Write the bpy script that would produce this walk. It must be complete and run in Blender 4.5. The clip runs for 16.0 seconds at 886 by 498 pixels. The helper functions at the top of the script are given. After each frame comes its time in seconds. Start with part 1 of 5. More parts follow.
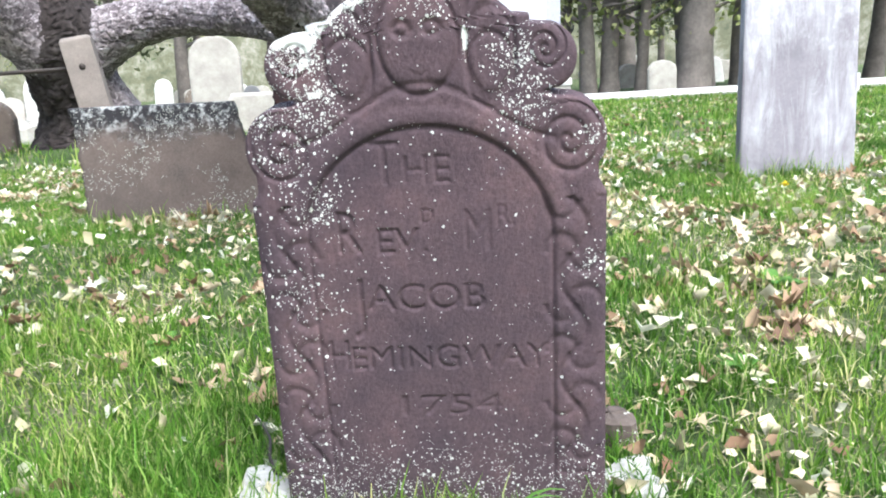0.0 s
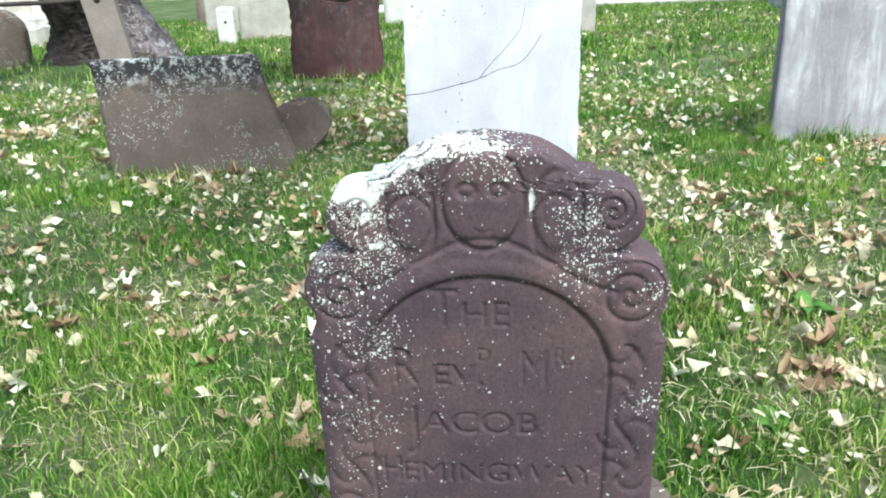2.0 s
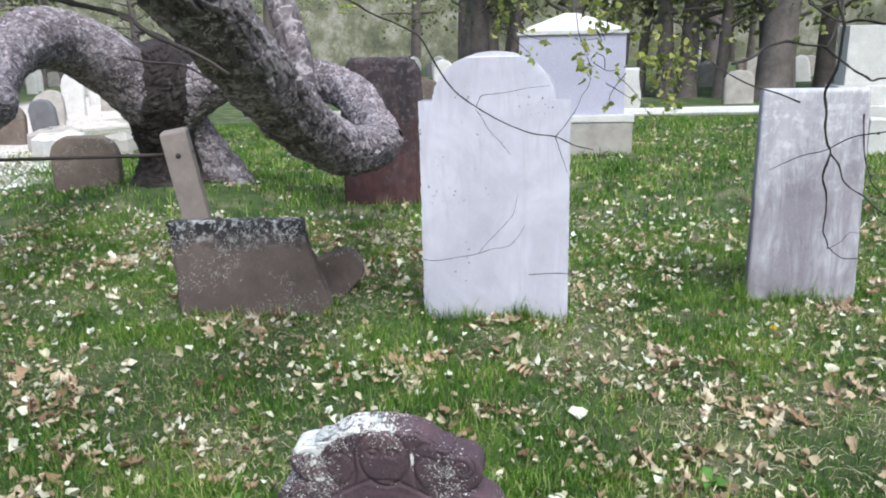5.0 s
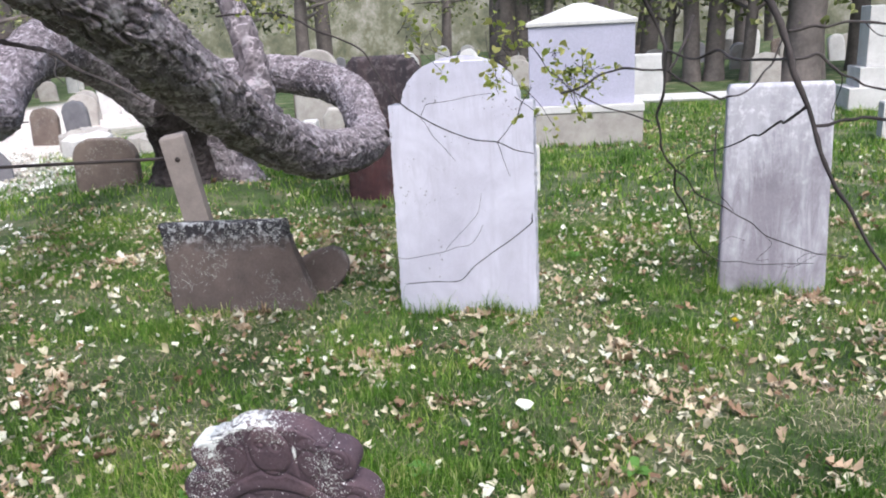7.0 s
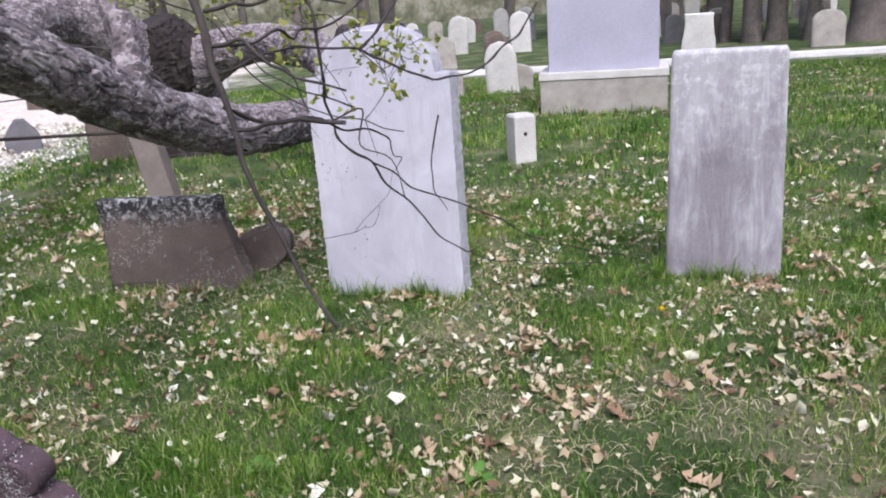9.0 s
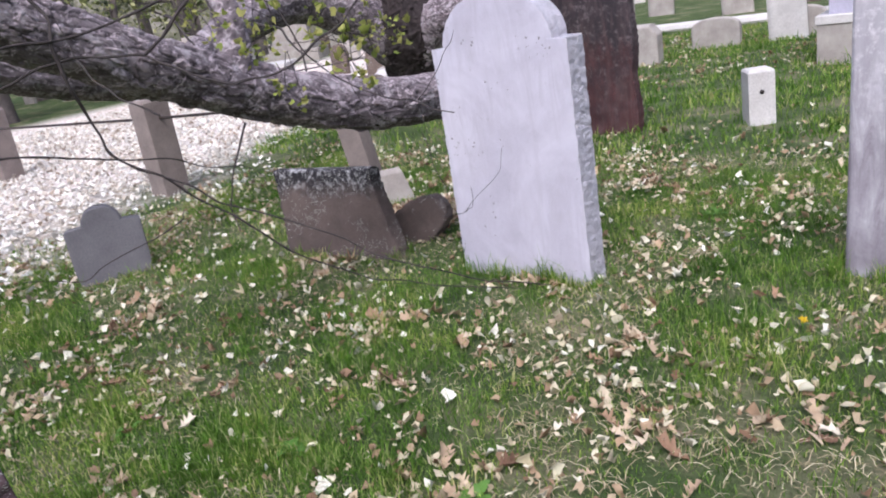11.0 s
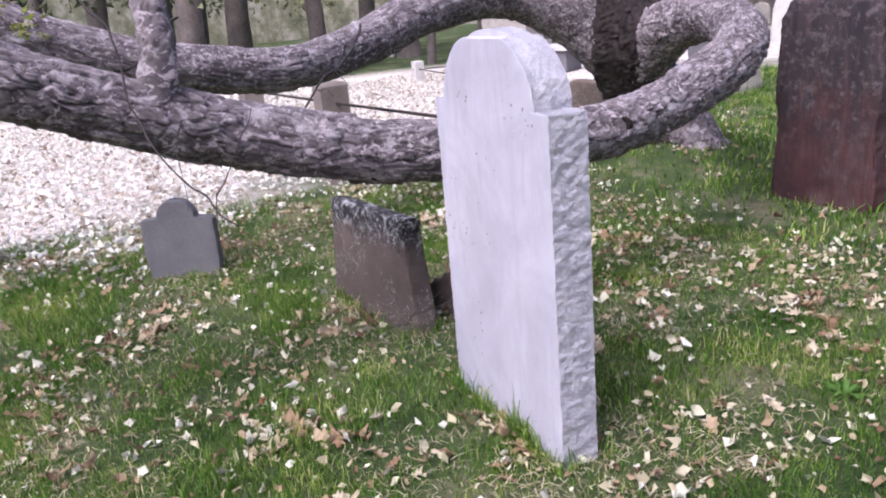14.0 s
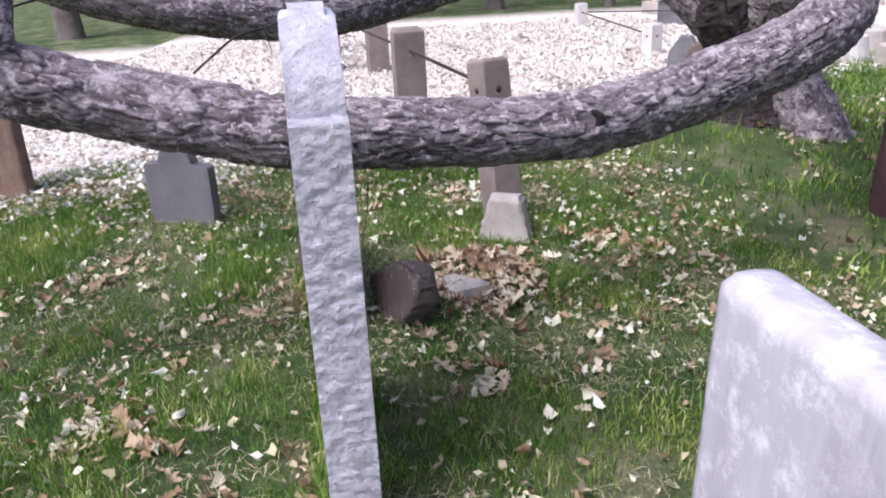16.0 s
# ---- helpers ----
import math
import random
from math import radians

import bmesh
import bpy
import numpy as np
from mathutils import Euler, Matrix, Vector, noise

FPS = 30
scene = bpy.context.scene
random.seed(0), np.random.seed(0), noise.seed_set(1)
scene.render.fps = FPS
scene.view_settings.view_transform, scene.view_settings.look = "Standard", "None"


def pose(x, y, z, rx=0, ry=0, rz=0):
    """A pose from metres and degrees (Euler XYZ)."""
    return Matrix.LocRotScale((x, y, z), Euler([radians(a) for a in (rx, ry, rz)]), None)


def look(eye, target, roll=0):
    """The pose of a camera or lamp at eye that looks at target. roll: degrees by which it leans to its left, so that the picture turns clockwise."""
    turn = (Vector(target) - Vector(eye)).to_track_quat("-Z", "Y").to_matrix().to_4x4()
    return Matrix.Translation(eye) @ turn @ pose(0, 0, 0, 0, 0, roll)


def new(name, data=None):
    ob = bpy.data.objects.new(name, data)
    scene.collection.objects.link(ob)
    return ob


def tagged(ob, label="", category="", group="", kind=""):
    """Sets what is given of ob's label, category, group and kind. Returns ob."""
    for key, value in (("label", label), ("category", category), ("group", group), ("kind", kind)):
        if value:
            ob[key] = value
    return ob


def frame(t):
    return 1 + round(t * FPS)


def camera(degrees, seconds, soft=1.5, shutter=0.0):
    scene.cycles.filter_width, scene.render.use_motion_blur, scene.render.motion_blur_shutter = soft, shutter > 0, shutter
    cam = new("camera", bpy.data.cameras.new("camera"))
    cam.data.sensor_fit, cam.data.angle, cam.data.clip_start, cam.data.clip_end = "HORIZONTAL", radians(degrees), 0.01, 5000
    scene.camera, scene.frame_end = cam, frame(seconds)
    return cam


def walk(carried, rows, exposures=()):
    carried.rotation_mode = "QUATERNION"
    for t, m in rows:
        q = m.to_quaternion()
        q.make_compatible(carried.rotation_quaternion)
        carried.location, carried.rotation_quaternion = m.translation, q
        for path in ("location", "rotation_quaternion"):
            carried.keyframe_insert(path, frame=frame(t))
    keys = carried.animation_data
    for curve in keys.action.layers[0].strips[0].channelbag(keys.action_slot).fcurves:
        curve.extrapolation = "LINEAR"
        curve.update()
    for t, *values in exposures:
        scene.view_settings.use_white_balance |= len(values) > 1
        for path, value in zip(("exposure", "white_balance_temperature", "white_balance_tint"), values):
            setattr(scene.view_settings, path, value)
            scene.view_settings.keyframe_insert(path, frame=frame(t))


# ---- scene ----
cam = camera(58.5, 16.0, soft=1.95)
PATH = [
    (0, (0.15, 0.029, 0.652), (0.014, 1.977, 0.221), -2.7),
    (0.5, (0.14, 0.051, 0.657), (-0.009, 1.994, 0.209), -2.7),
    (1, (0.107, 0.069, 0.7), (-0.038, 1.996, 0.184), -2.6),
    (1.5, (0.082, 0.089, 0.823), (-0.065, 1.981, 0.193), -2.5),
    (2, (0.084, 0.131, 1.012), (-0.081, 1.998, 0.313), -1.7),
    (2.5, (0.113, 0.157, 1.074), (-0.082, 2.02, 0.373), -2.2),
    (3, (0.159, 0.137, 1.113), (-0.07, 1.994, 0.407), -2.2),
    (3.5, (0.229, 0.075, 1.23), (-0.03, 1.939, 0.553), -1.7),
    (4, (0.29, -0.061, 1.362), (0.034, 1.829, 0.761), -1.1),
    (4.5, (0.363, -0.296, 1.498), (0.075, 1.617, 0.988), -1.0),
    (7, (0.882, -0.448, 1.676), (0.451, 1.43, 1.14), -3.1),
    (7.5, (0.998, -0.347, 1.661), (0.573, 1.502, 1.028), -4.3),
    (8, (1.266, -0.238, 1.645), (0.756, 1.593, 1.023), -4.5),
    (10.5, (2.2, 0.503, 1.641), (1.193, 2.125, 1.045), -7.0),
    (11, (2.44, 0.727, 1.591), (1.151, 2.121, 0.961), -9.5),
    (11.5, (2.539, 0.98, 1.57), (1.11, 2.231, 0.943), -8.1),
    (12, (2.583, 1.301, 1.566), (1.053, 2.438, 0.963), -6.3),
    (12.5, (2.641, 1.661, 1.583), (1.005, 2.648, 0.993), -5.0),
    (13, (2.596, 1.988, 1.591), (0.88, 2.829, 0.999), -4.7),
    (13.5, (2.514, 2.305, 1.598), (0.77, 3.092, 1.019), -4.6),
    (14, (2.509, 2.673, 1.634), (0.762, 3.44, 1.035), -5.1),
    (14.5, (2.536, 3.017, 1.617), (0.707, 3.597, 1.055), -6.0),
    (15, (2.53, 3.305, 1.629), (0.677, 3.777, 1.044), -4.8),
    (15.5, (2.431, 3.644, 1.604), (0.584, 4.045, 0.95), -3.5),
    (16, (2.325, 4.035, 1.656), (0.482, 4.333, 0.938), -2.7),
]
walk(cam, [(t, look(eye, target, roll)) for t, eye, target, roll in PATH],
     exposures=[(0, 1.48, 5650, 0), (1.5, 1.36, 5650, -8), (2.5, 1.02, 5650, -10), (4, 0.72, 5600, -6), (4.7, 0.6, 5600, 0), (6.9, 0.69, 5700, 8), (7.5, 0.62, 5700, 9), (10.5, 0.44, 5750, 15), (12, 0.59, 5600, 18), (13.5, 0.6, 5650, 22), (15.5, 0.58, 5850, 17), (16, 0.68, 5700, 18)])

# ---- light ----
world = bpy.data.worlds.new("sky")
scene.world = world
world.use_nodes = True
SUN_EL, SUN_AZ = 56.0, 150.0
wn = world.node_tree
wn.nodes.clear()
sky = wn.nodes.new("ShaderNodeTexSky")
sky.sky_type = "NISHITA"
sky.sun_disc = False
sky.sun_elevation, sky.sun_rotation = radians(SUN_EL), radians(SUN_AZ)
sky.air_density, sky.dust_density, sky.ozone_density = 1.0, 7.0, 0.6
bg = wn.nodes.new("ShaderNodeBackground")
bg.inputs["Strength"].default_value = 0.13
wo = wn.nodes.new("ShaderNodeOutputWorld")
wn.links.new(sky.outputs[0], bg.inputs["Color"])
wn.links.new(bg.outputs[0], wo.inputs["Surface"])
sun = new("sun", bpy.data.lights.new("sun", "SUN"))
sun.data.energy, sun.data.angle, sun.data.color = 1.6, radians(25), (1.0, 0.97, 0.93)
az = radians(SUN_AZ)
sun_from = Vector((math.sin(az) * math.cos(radians(SUN_EL)), math.cos(az) * math.cos(radians(SUN_EL)), math.sin(radians(SUN_EL))))
sun.matrix_world = look(sun_from * 50, (0, 0, 0))


# ---- numeric noise ----
def hash2(i, j, seed=0):
    h = (i.astype(np.int64) * 374761393 + j.astype(np.int64) * 668265263 + seed * 1274126177) & 0x7FFFFFFF
    h = ((h ^ (h >> 13)) * 1274126177) & 0x7FFFFFFF
    return ((h ^ (h >> 16)) & 0xFFFF) / 65535.0


def vnoise(x, y, seed=0):
    i, j = np.floor(x), np.floor(y)
    u, v = x - i, y - j
    u, v = u * u * (3 - 2 * u), v * v * (3 - 2 * v)
    a, b = hash2(i, j, seed), hash2(i + 1, j, seed)
    c, d = hash2(i, j + 1, seed), hash2(i + 1, j + 1, seed)
    return (a * (1 - u) + b * u) * (1 - v) + (c * (1 - u) + d * u) * v


def fbm(x, y, seed=0, octaves=4):
    total, gain = 0.0, 0.5
    for k in range(octaves):
        total = total + gain * vnoise(x * 2 ** k, y * 2 ** k, seed + k)
        gain *= 0.5
    return total


def cells(x, y, seed=0):
    """Worley noise: nearest and second distance, and the nearest cell's random number."""
    i, j = np.floor(x), np.floor(y)
    f1, f2, who = np.full(x.shape, 9.0), np.full(x.shape, 9.0), np.zeros(x.shape)
    for di in (-1, 0, 1):
        for dj in (-1, 0, 1):
            ci, cj = i + di, j + dj
            d = np.hypot(ci + hash2(ci, cj, seed) - x, cj + hash2(ci, cj, seed + 7) - y)
            near = d < f1
            f2 = np.where(near, f1, np.minimum(f2, d))
            who = np.where(near, hash2(ci, cj, seed + 13), who)
            f1 = np.where(near, d, f1)
    return f1, f2, who


def smooth(t):
    t = np.clip(t, 0, 1)
    return t * t * (3 - 2 * t)


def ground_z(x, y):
    """Height of the turf: almost level, raised about the old tree, dipping at the brown headstone, with an unseen bank
    added in front of it to lower the ground below the camera.
    """
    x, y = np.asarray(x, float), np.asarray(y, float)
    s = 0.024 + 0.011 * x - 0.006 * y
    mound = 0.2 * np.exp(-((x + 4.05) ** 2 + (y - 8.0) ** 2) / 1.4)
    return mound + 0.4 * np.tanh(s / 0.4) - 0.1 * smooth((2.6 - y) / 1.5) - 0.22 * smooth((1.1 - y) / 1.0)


def gz(x, y):
    return float(ground_z(x, y))


# ---- mesh helpers ----
def mesh_from(name, verts, faces, material, shade=True):
    """A mesh from arrays: verts (n, 3), faces a list of (m, k) index arrays."""
    me = bpy.data.meshes.new(name)
    verts = np.asarray(verts, np.float32)
    me.vertices.add(len(verts))
    me.vertices.foreach_set("co", verts.ravel())
    faces = [np.asarray(f, np.int32) for f in (faces if isinstance(faces, list) else [faces]) if len(f)]
    loops = np.concatenate([f.ravel() for f in faces])
    sizes = np.concatenate([np.full(len(f), f.shape[1], np.int32) for f in faces])
    starts = np.concatenate([[0], np.cumsum(sizes)[:-1]]).astype(np.int32)
    me.loops.add(len(loops))
    me.loops.foreach_set("vertex_index", loops)
    me.polygons.add(len(sizes))
    me.polygons.foreach_set("loop_start", starts)
    me.polygons.foreach_set("loop_total", sizes)
    me.polygons.foreach_set("use_smooth", np.full(len(sizes), shade))
    me.update(calc_edges=True)
    me.validate()
    me.materials.append(material)
    return me


def rings(n, m, closed=True):
    """Quads between n rings of m points."""
    c = np.arange(m if closed else m - 1)
    r = np.arange(n - 1)[:, None] * m
    a, b = r + c, r + (c + 1) % m
    return np.stack([a, b, b + m, a + m], -1).reshape(-1, 4)


def part(name, me, parent=None, label="", m=None):
    ob = new(name, me)
    if parent is not None:
        ob.parent = parent
    if m is not None:
        ob.matrix_basis = m
    if label:
        tagged(ob, label)
    return ob


def thing(name, m, label, category, group="", kind=""):
    ob = new(name)
    ob.empty_display_size = 0.1
    ob.matrix_basis = m
    return tagged(ob, label, category, group, kind)


def bm_mesh(name, bm, material, shade=False):
    me = bpy.data.meshes.new(name)
    bm.to_mesh(me)
    bm.free()
    me.materials.append(material)
    if shade:
        me.polygons.foreach_set("use_smooth", np.full(len(me.polygons), True))
    return me


def block_mesh(name, sx, sy, sz, material, bevel=0.01, taper=1.0, lift=0.0):
    """A block standing on z = lift, with rounded edges; taper narrows its top."""
    bm = bmesh.new()
    bmesh.ops.create_cube(bm, size=1)
    for v in bm.verts:
        k = taper if v.co.z > 0 else 1.0
        v.co = (v.co.x * sx * k, v.co.y * sy * k, (v.co.z + 0.5) * sz + lift)
    bmesh.ops.bevel(bm, geom=bm.edges[:], offset=bevel, segments=2, profile=0.6, affect="EDGES")
    return bm_mesh(name, bm, material)


def spline(points, per=12):
    """Catmull-Rom through rows of (x, y, z, radius)."""
    p = np.array(points, float)
    p = np.vstack([2 * p[0] - p[1], p, 2 * p[-1] - p[-2]])
    out = []
    for k in range(1, len(p) - 2):
        t = np.linspace(0, 1, per, endpoint=False)[:, None]
        a, b, c, d = p[k - 1], p[k], p[k + 1], p[k + 2]
        out.append(0.5 * (2 * b + (c - a) * t + (2 * a - 5 * b + 4 * c - d) * t ** 2 + (3 * b - a - 3 * c + d) * t ** 3))
    return np.vstack(out + [p[-2][None]])


def tube(points, segs=10, per=8, relief=None, closed_end=True):
    """A bent, tapered limb: verts and quads. relief(along, around, radius) gives outward metres."""
    p = spline(points, per)
    c, r = p[:, :3], np.maximum(p[:, 3], 0.0006)
    tan = np.gradient(c, axis=0)
    tan /= np.linalg.norm(tan, axis=1, keepdims=True) + 1e-9
    side = np.cross(tan[0], (0, 0, 1.0) if abs(tan[0][2]) < 0.9 else (1.0, 0, 0))
    side /= np.linalg.norm(side)
    sides = []
    for t in tan:
        side = side - t * (side @ t)
        side = side / (np.linalg.norm(side) + 1e-9)
        sides.append(side)
    sides = np.array(sides)
    ups = np.cross(tan, sides)
    ang = np.linspace(0, 2 * math.pi, segs, endpoint=False)
    rad = np.repeat(r[:, None], segs, 1)
    along = np.concatenate([[0], np.cumsum(np.linalg.norm(np.diff(c, axis=0), axis=1))])
    if relief is not None:
        rad = rad + relief(np.repeat(along[:, None], segs, 1), np.repeat(ang[None], len(c), 0), rad)
    v = c[:, None] + rad[..., None] * (np.cos(ang)[None, :, None] * sides[:, None] + np.sin(ang)[None, :, None] * ups[:, None])
    quads = rings(len(c), segs)
    verts = v.reshape(-1, 3)
    if closed_end:
        n = len(verts)
        verts = np.vstack([verts, c[0], c[-1]])
        k = np.arange(segs)
        a = np.stack([np.full(segs, n), (k + 1) % segs, k], -1)
        base = (len(c) - 1) * segs
        b = np.stack([np.full(segs, n + 1), base + k, base + (k + 1) % segs], -1)
        return verts, [quads, np.vstack([a, b])]
    return verts, [quads]


def join(pieces):
    """Joins (verts, [faces...]) pieces into one."""
    verts, by = [], {}
    n = 0
    for v, fs in pieces:
        verts.append(v)
        for f in fs:
            f = np.asarray(f)
            by.setdefault(f.shape[1], []).append(f + n)
        n += len(v)
    return np.vstack(verts), [np.vstack(f) for f in by.values()]


# ---- materials ----
def material(name, rough=0.8):
    m = bpy.data.materials.new(name)
    m.use_nodes = True
    nt = m.node_tree
    shader = nt.nodes["Principled BSDF"]
    shader.inputs["Roughness"].default_value = rough
    shader.inputs["Specular IOR Level"].default_value = 0.3
    return m, nt, shader


def node(nt, kind, **values):
    n = nt.nodes.new(kind)
    for key, value in values.items():
        n.inputs[key.replace("_", " ")].default_value = value
    return n


def coords(nt, scale=(1, 1, 1)):
    tc = nt.nodes.new("ShaderNodeTexCoord")
    mp = nt.nodes.new("ShaderNodeMapping")
    mp.inputs["Scale"].default_value = scale
    nt.links.new(tc.outputs["Object"], mp.inputs["Vector"])
    return mp.outputs["Vector"]


def noise_tex(nt, vector, scale, detail=6.0, rough=0.6, distort=0.0):
    n = node(nt, "ShaderNodeTexNoise", Scale=scale, Detail=detail, Roughness=rough, Distortion=distort)
    nt.links.new(vector, n.inputs["Vector"])
    return n.outputs["Fac"]


def ramp(nt, fac, stops):
    r = nt.nodes.new("ShaderNodeValToRGB")
    e = r.color_ramp.elements
    while len(e) < len(stops):
        e.new(0.5)
    for k, (pos, col) in enumerate(stops):
        e[k].position = pos
        e[k].color = (*col, 1) if len(col) == 3 else col
    nt.links.new(fac, r.inputs["Fac"])
    return r.outputs["Color"]


def mix(nt, fac, a, b, kind="MIX"):
    m = nt.nodes.new("ShaderNodeMix")
    m.data_type, m.blend_type = "RGBA", kind
    for sock, value in ((m.inputs[0], fac), (m.inputs[6], a), (m.inputs[7], b)):
        if isinstance(value, (int, float)):
            sock.default_value = value
        elif isinstance(value, tuple):
            sock.default_value = (*value, 1)
        else:
            nt.links.new(value, sock)
    return m.outputs[2]


def maths(nt, op, a, b=0.0):
    m = nt.nodes.new("ShaderNodeMath")
    m.operation = op
    for sock, value in ((m.inputs[0], a), (m.inputs[1], b)):
        if isinstance(value, (int, float)):
            sock.default_value = value
        else:
            nt.links.new(value, sock)
    return m.outputs[0]


def bump(nt, shader, height, strength=0.5, distance=0.01):
    b = node(nt, "ShaderNodeBump", Strength=strength, Distance=distance)
    nt.links.new(height, b.inputs["Height"])
    nt.links.new(b.outputs[0], shader.inputs["Normal"])


def split_xyz(nt, vector):
    s = nt.nodes.new("ShaderNodeSeparateXYZ")
    nt.links.new(vector, s.inputs[0])
    return s.outputs


def mat_stone(name, dark, light, grain=60.0, patch=3.0, spots=None, streak=None, bump_by=0.4, rough=0.85, spot_scale=60.0, spot_cut=0.62, tint=None, fine_by=0.5, smudge=None, band=None, deep=0.006):
    """Weathered stone: patches, grain, lichen spots, and streaks that run down the face."""
    m, nt, sh = material(name, rough)
    v = coords(nt)
    col = ramp(nt, noise_tex(nt, v, patch, 8, 0.65), [(0.3, dark), (0.7, light)])
    fine = noise_tex(nt, v, grain, 4, 0.7)
    col = mix(nt, fine_by, col, ramp(nt, fine, [(0.3, (0.55, 0.55, 0.55)), (0.7, (1.25, 1.25, 1.25))]), "MULTIPLY")
    if tint:
        col = mix(nt, ramp(nt, noise_tex(nt, v, patch * 0.7, 5, 0.6, 0.6), [(0.45, (0, 0, 0)), (0.62, (1, 1, 1))]), col, tint)
    if smudge:
        col = mix(nt, ramp(nt, noise_tex(nt, v, 13.0, 6, 0.72, 0.5), [(0.64, (0, 0, 0)), (0.8, (0.75, 0.75, 0.75))]), col, smudge)
    if band:
        z = split_xyz(nt, v)[2]
        edge = maths(nt, "ADD", maths(nt, "MULTIPLY", z, band[7]), maths(nt, "MULTIPLY", noise_tex(nt, coords(nt, (1, 1, band[6])), band[3], 7, 0.75), band[4]))
        dark_top = ramp(nt, maths(nt, "SUBTRACT", edge, band[0] - 0.5), [(0.5, (0, 0, 0)), (0.5 + band[5], (1, 1, 1))])
        crust = ramp(nt, noise_tex(nt, v, 16.0, 7, 0.75), [(0.5, band[1]), (0.62, band[2])])
        col = mix(nt, dark_top, col, crust)
    if streak:
        sv = coords(nt, (11, 11, 1.8))
        runs = ramp(nt, noise_tex(nt, sv, 1.0, 8, 0.72, 0.9), [(0.45, (0, 0, 0)), (0.66, (1, 1, 1))])
        runs = mix(nt, 1.0, runs, ramp(nt, noise_tex(nt, v, 2.4, 5, 0.6), [(0.4, (0.1, 0.1, 0.1)), (0.62, (1, 1, 1))]), "MULTIPLY")
        col = mix(nt, runs, col, streak)
    if spots:
        vo = node(nt, "ShaderNodeTexVoronoi", Scale=spot_scale)
        nt.links.new(v, vo.inputs["Vector"])
        dot = maths(nt, "LESS_THAN", vo.outputs["Distance"], 0.28)
        where = maths(nt, "GREATER_THAN", noise_tex(nt, v, 4.5, 6, 0.7), spot_cut)
        some = maths(nt, "GREATER_THAN", noise_tex(nt, v, 33.0, 3, 0.6), 0.47)
        col = mix(nt, maths(nt, "MULTIPLY", maths(nt, "MULTIPLY", dot, where), some), col, spots)
    nt.links.new(col, sh.inputs["Base Color"])
    h = maths(nt, "ADD", maths(nt, "MULTIPLY", noise_tex(nt, v, grain * 0.4, 5, 0.7), 0.7), maths(nt, "MULTIPLY", noise_tex(nt, v, grain * 2, 3, 0.7), 0.3))
    bump(nt, sh, h, bump_by, deep)
    return m


def mat_bark(name, dark, light, lichen=0.55):
    m, nt, sh = material(name, 0.9)
    v = coords(nt)
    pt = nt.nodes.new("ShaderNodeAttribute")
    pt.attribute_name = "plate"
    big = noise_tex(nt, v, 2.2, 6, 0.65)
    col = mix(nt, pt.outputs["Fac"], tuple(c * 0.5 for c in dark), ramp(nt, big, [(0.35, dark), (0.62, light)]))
    fine = noise_tex(nt, v, 45.0, 6, 0.75)
    col = mix(nt, 0.35, col, ramp(nt, fine, [(0.28, (0.45, 0.45, 0.45)), (0.72, (1.35, 1.33, 1.3))]), "MULTIPLY")
    lich = ramp(nt, noise_tex(nt, v, 9.0, 7, 0.72), [(lichen, (0, 0, 0)), (lichen + 0.1, (1, 1, 1))])
    col = mix(nt, lich, col, (0.42, 0.385, 0.41))
    scale = coords(nt, (1.0, 1.0, 1.6))
    flake = ramp(nt, noise_tex(nt, scale, 17.0, 7, 0.68, 1.2), [(lichen, (0, 0, 0)), (lichen + 0.06, (1, 1, 1))])
    col = mix(nt, flake, col, tuple(min(c * 1.3, 0.5) for c in light))
    nt.links.new(col, sh.inputs["Base Color"])
    bump(nt, sh, maths(nt, "ADD", noise_tex(nt, v, 26.0, 6, 0.75), maths(nt, "MULTIPLY", fine, 0.5)), 0.8, 0.012)
    return m


def mat_islands(name, stops, rough=0.7, see_through=0.0, spec=0.2, patches=False):
    """Colour drawn at random for each loose piece of a mesh."""
    m, nt, sh = material(name, rough)
    sh.inputs["Specular IOR Level"].default_value = spec
    g = nt.nodes.new("ShaderNodeNewGeometry")
    col = ramp(nt, g.outputs["Random Per Island"], stops)
    v = coords(nt)
    col = mix(nt, 0.4, col, ramp(nt, noise_tex(nt, v, 25.0, 3, 0.6), [(0.3, (0.6, 0.6, 0.6)), (0.7, (1.2, 1.2, 1.2))]), "MULTIPLY")
    if patches:
        big = noise_tex(nt, v, 1.5, 6, 0.65)
        col = mix(nt, 0.85, col, ramp(nt, big, [(0.34, (0.26, 0.42, 0.2)), (0.48, (0.77, 0.92, 0.64)), (0.66, (1.74, 1.46, 1.36))]), "MULTIPLY")
    nt.links.new(col, sh.inputs["Base Color"])
    if see_through:
        tr = nt.nodes.new("ShaderNodeBsdfTranslucent")
        nt.links.new(col, tr.inputs["Color"])
        ms = nt.nodes.new("ShaderNodeMixShader")
        ms.inputs[0].default_value = see_through
        nt.links.new(sh.outputs[0], ms.inputs[1])
        nt.links.new(tr.outputs[0], ms.inputs[2])
        nt.links.new(ms.outputs[0], nt.nodes["Material Output"].inputs["Surface"])
    return m


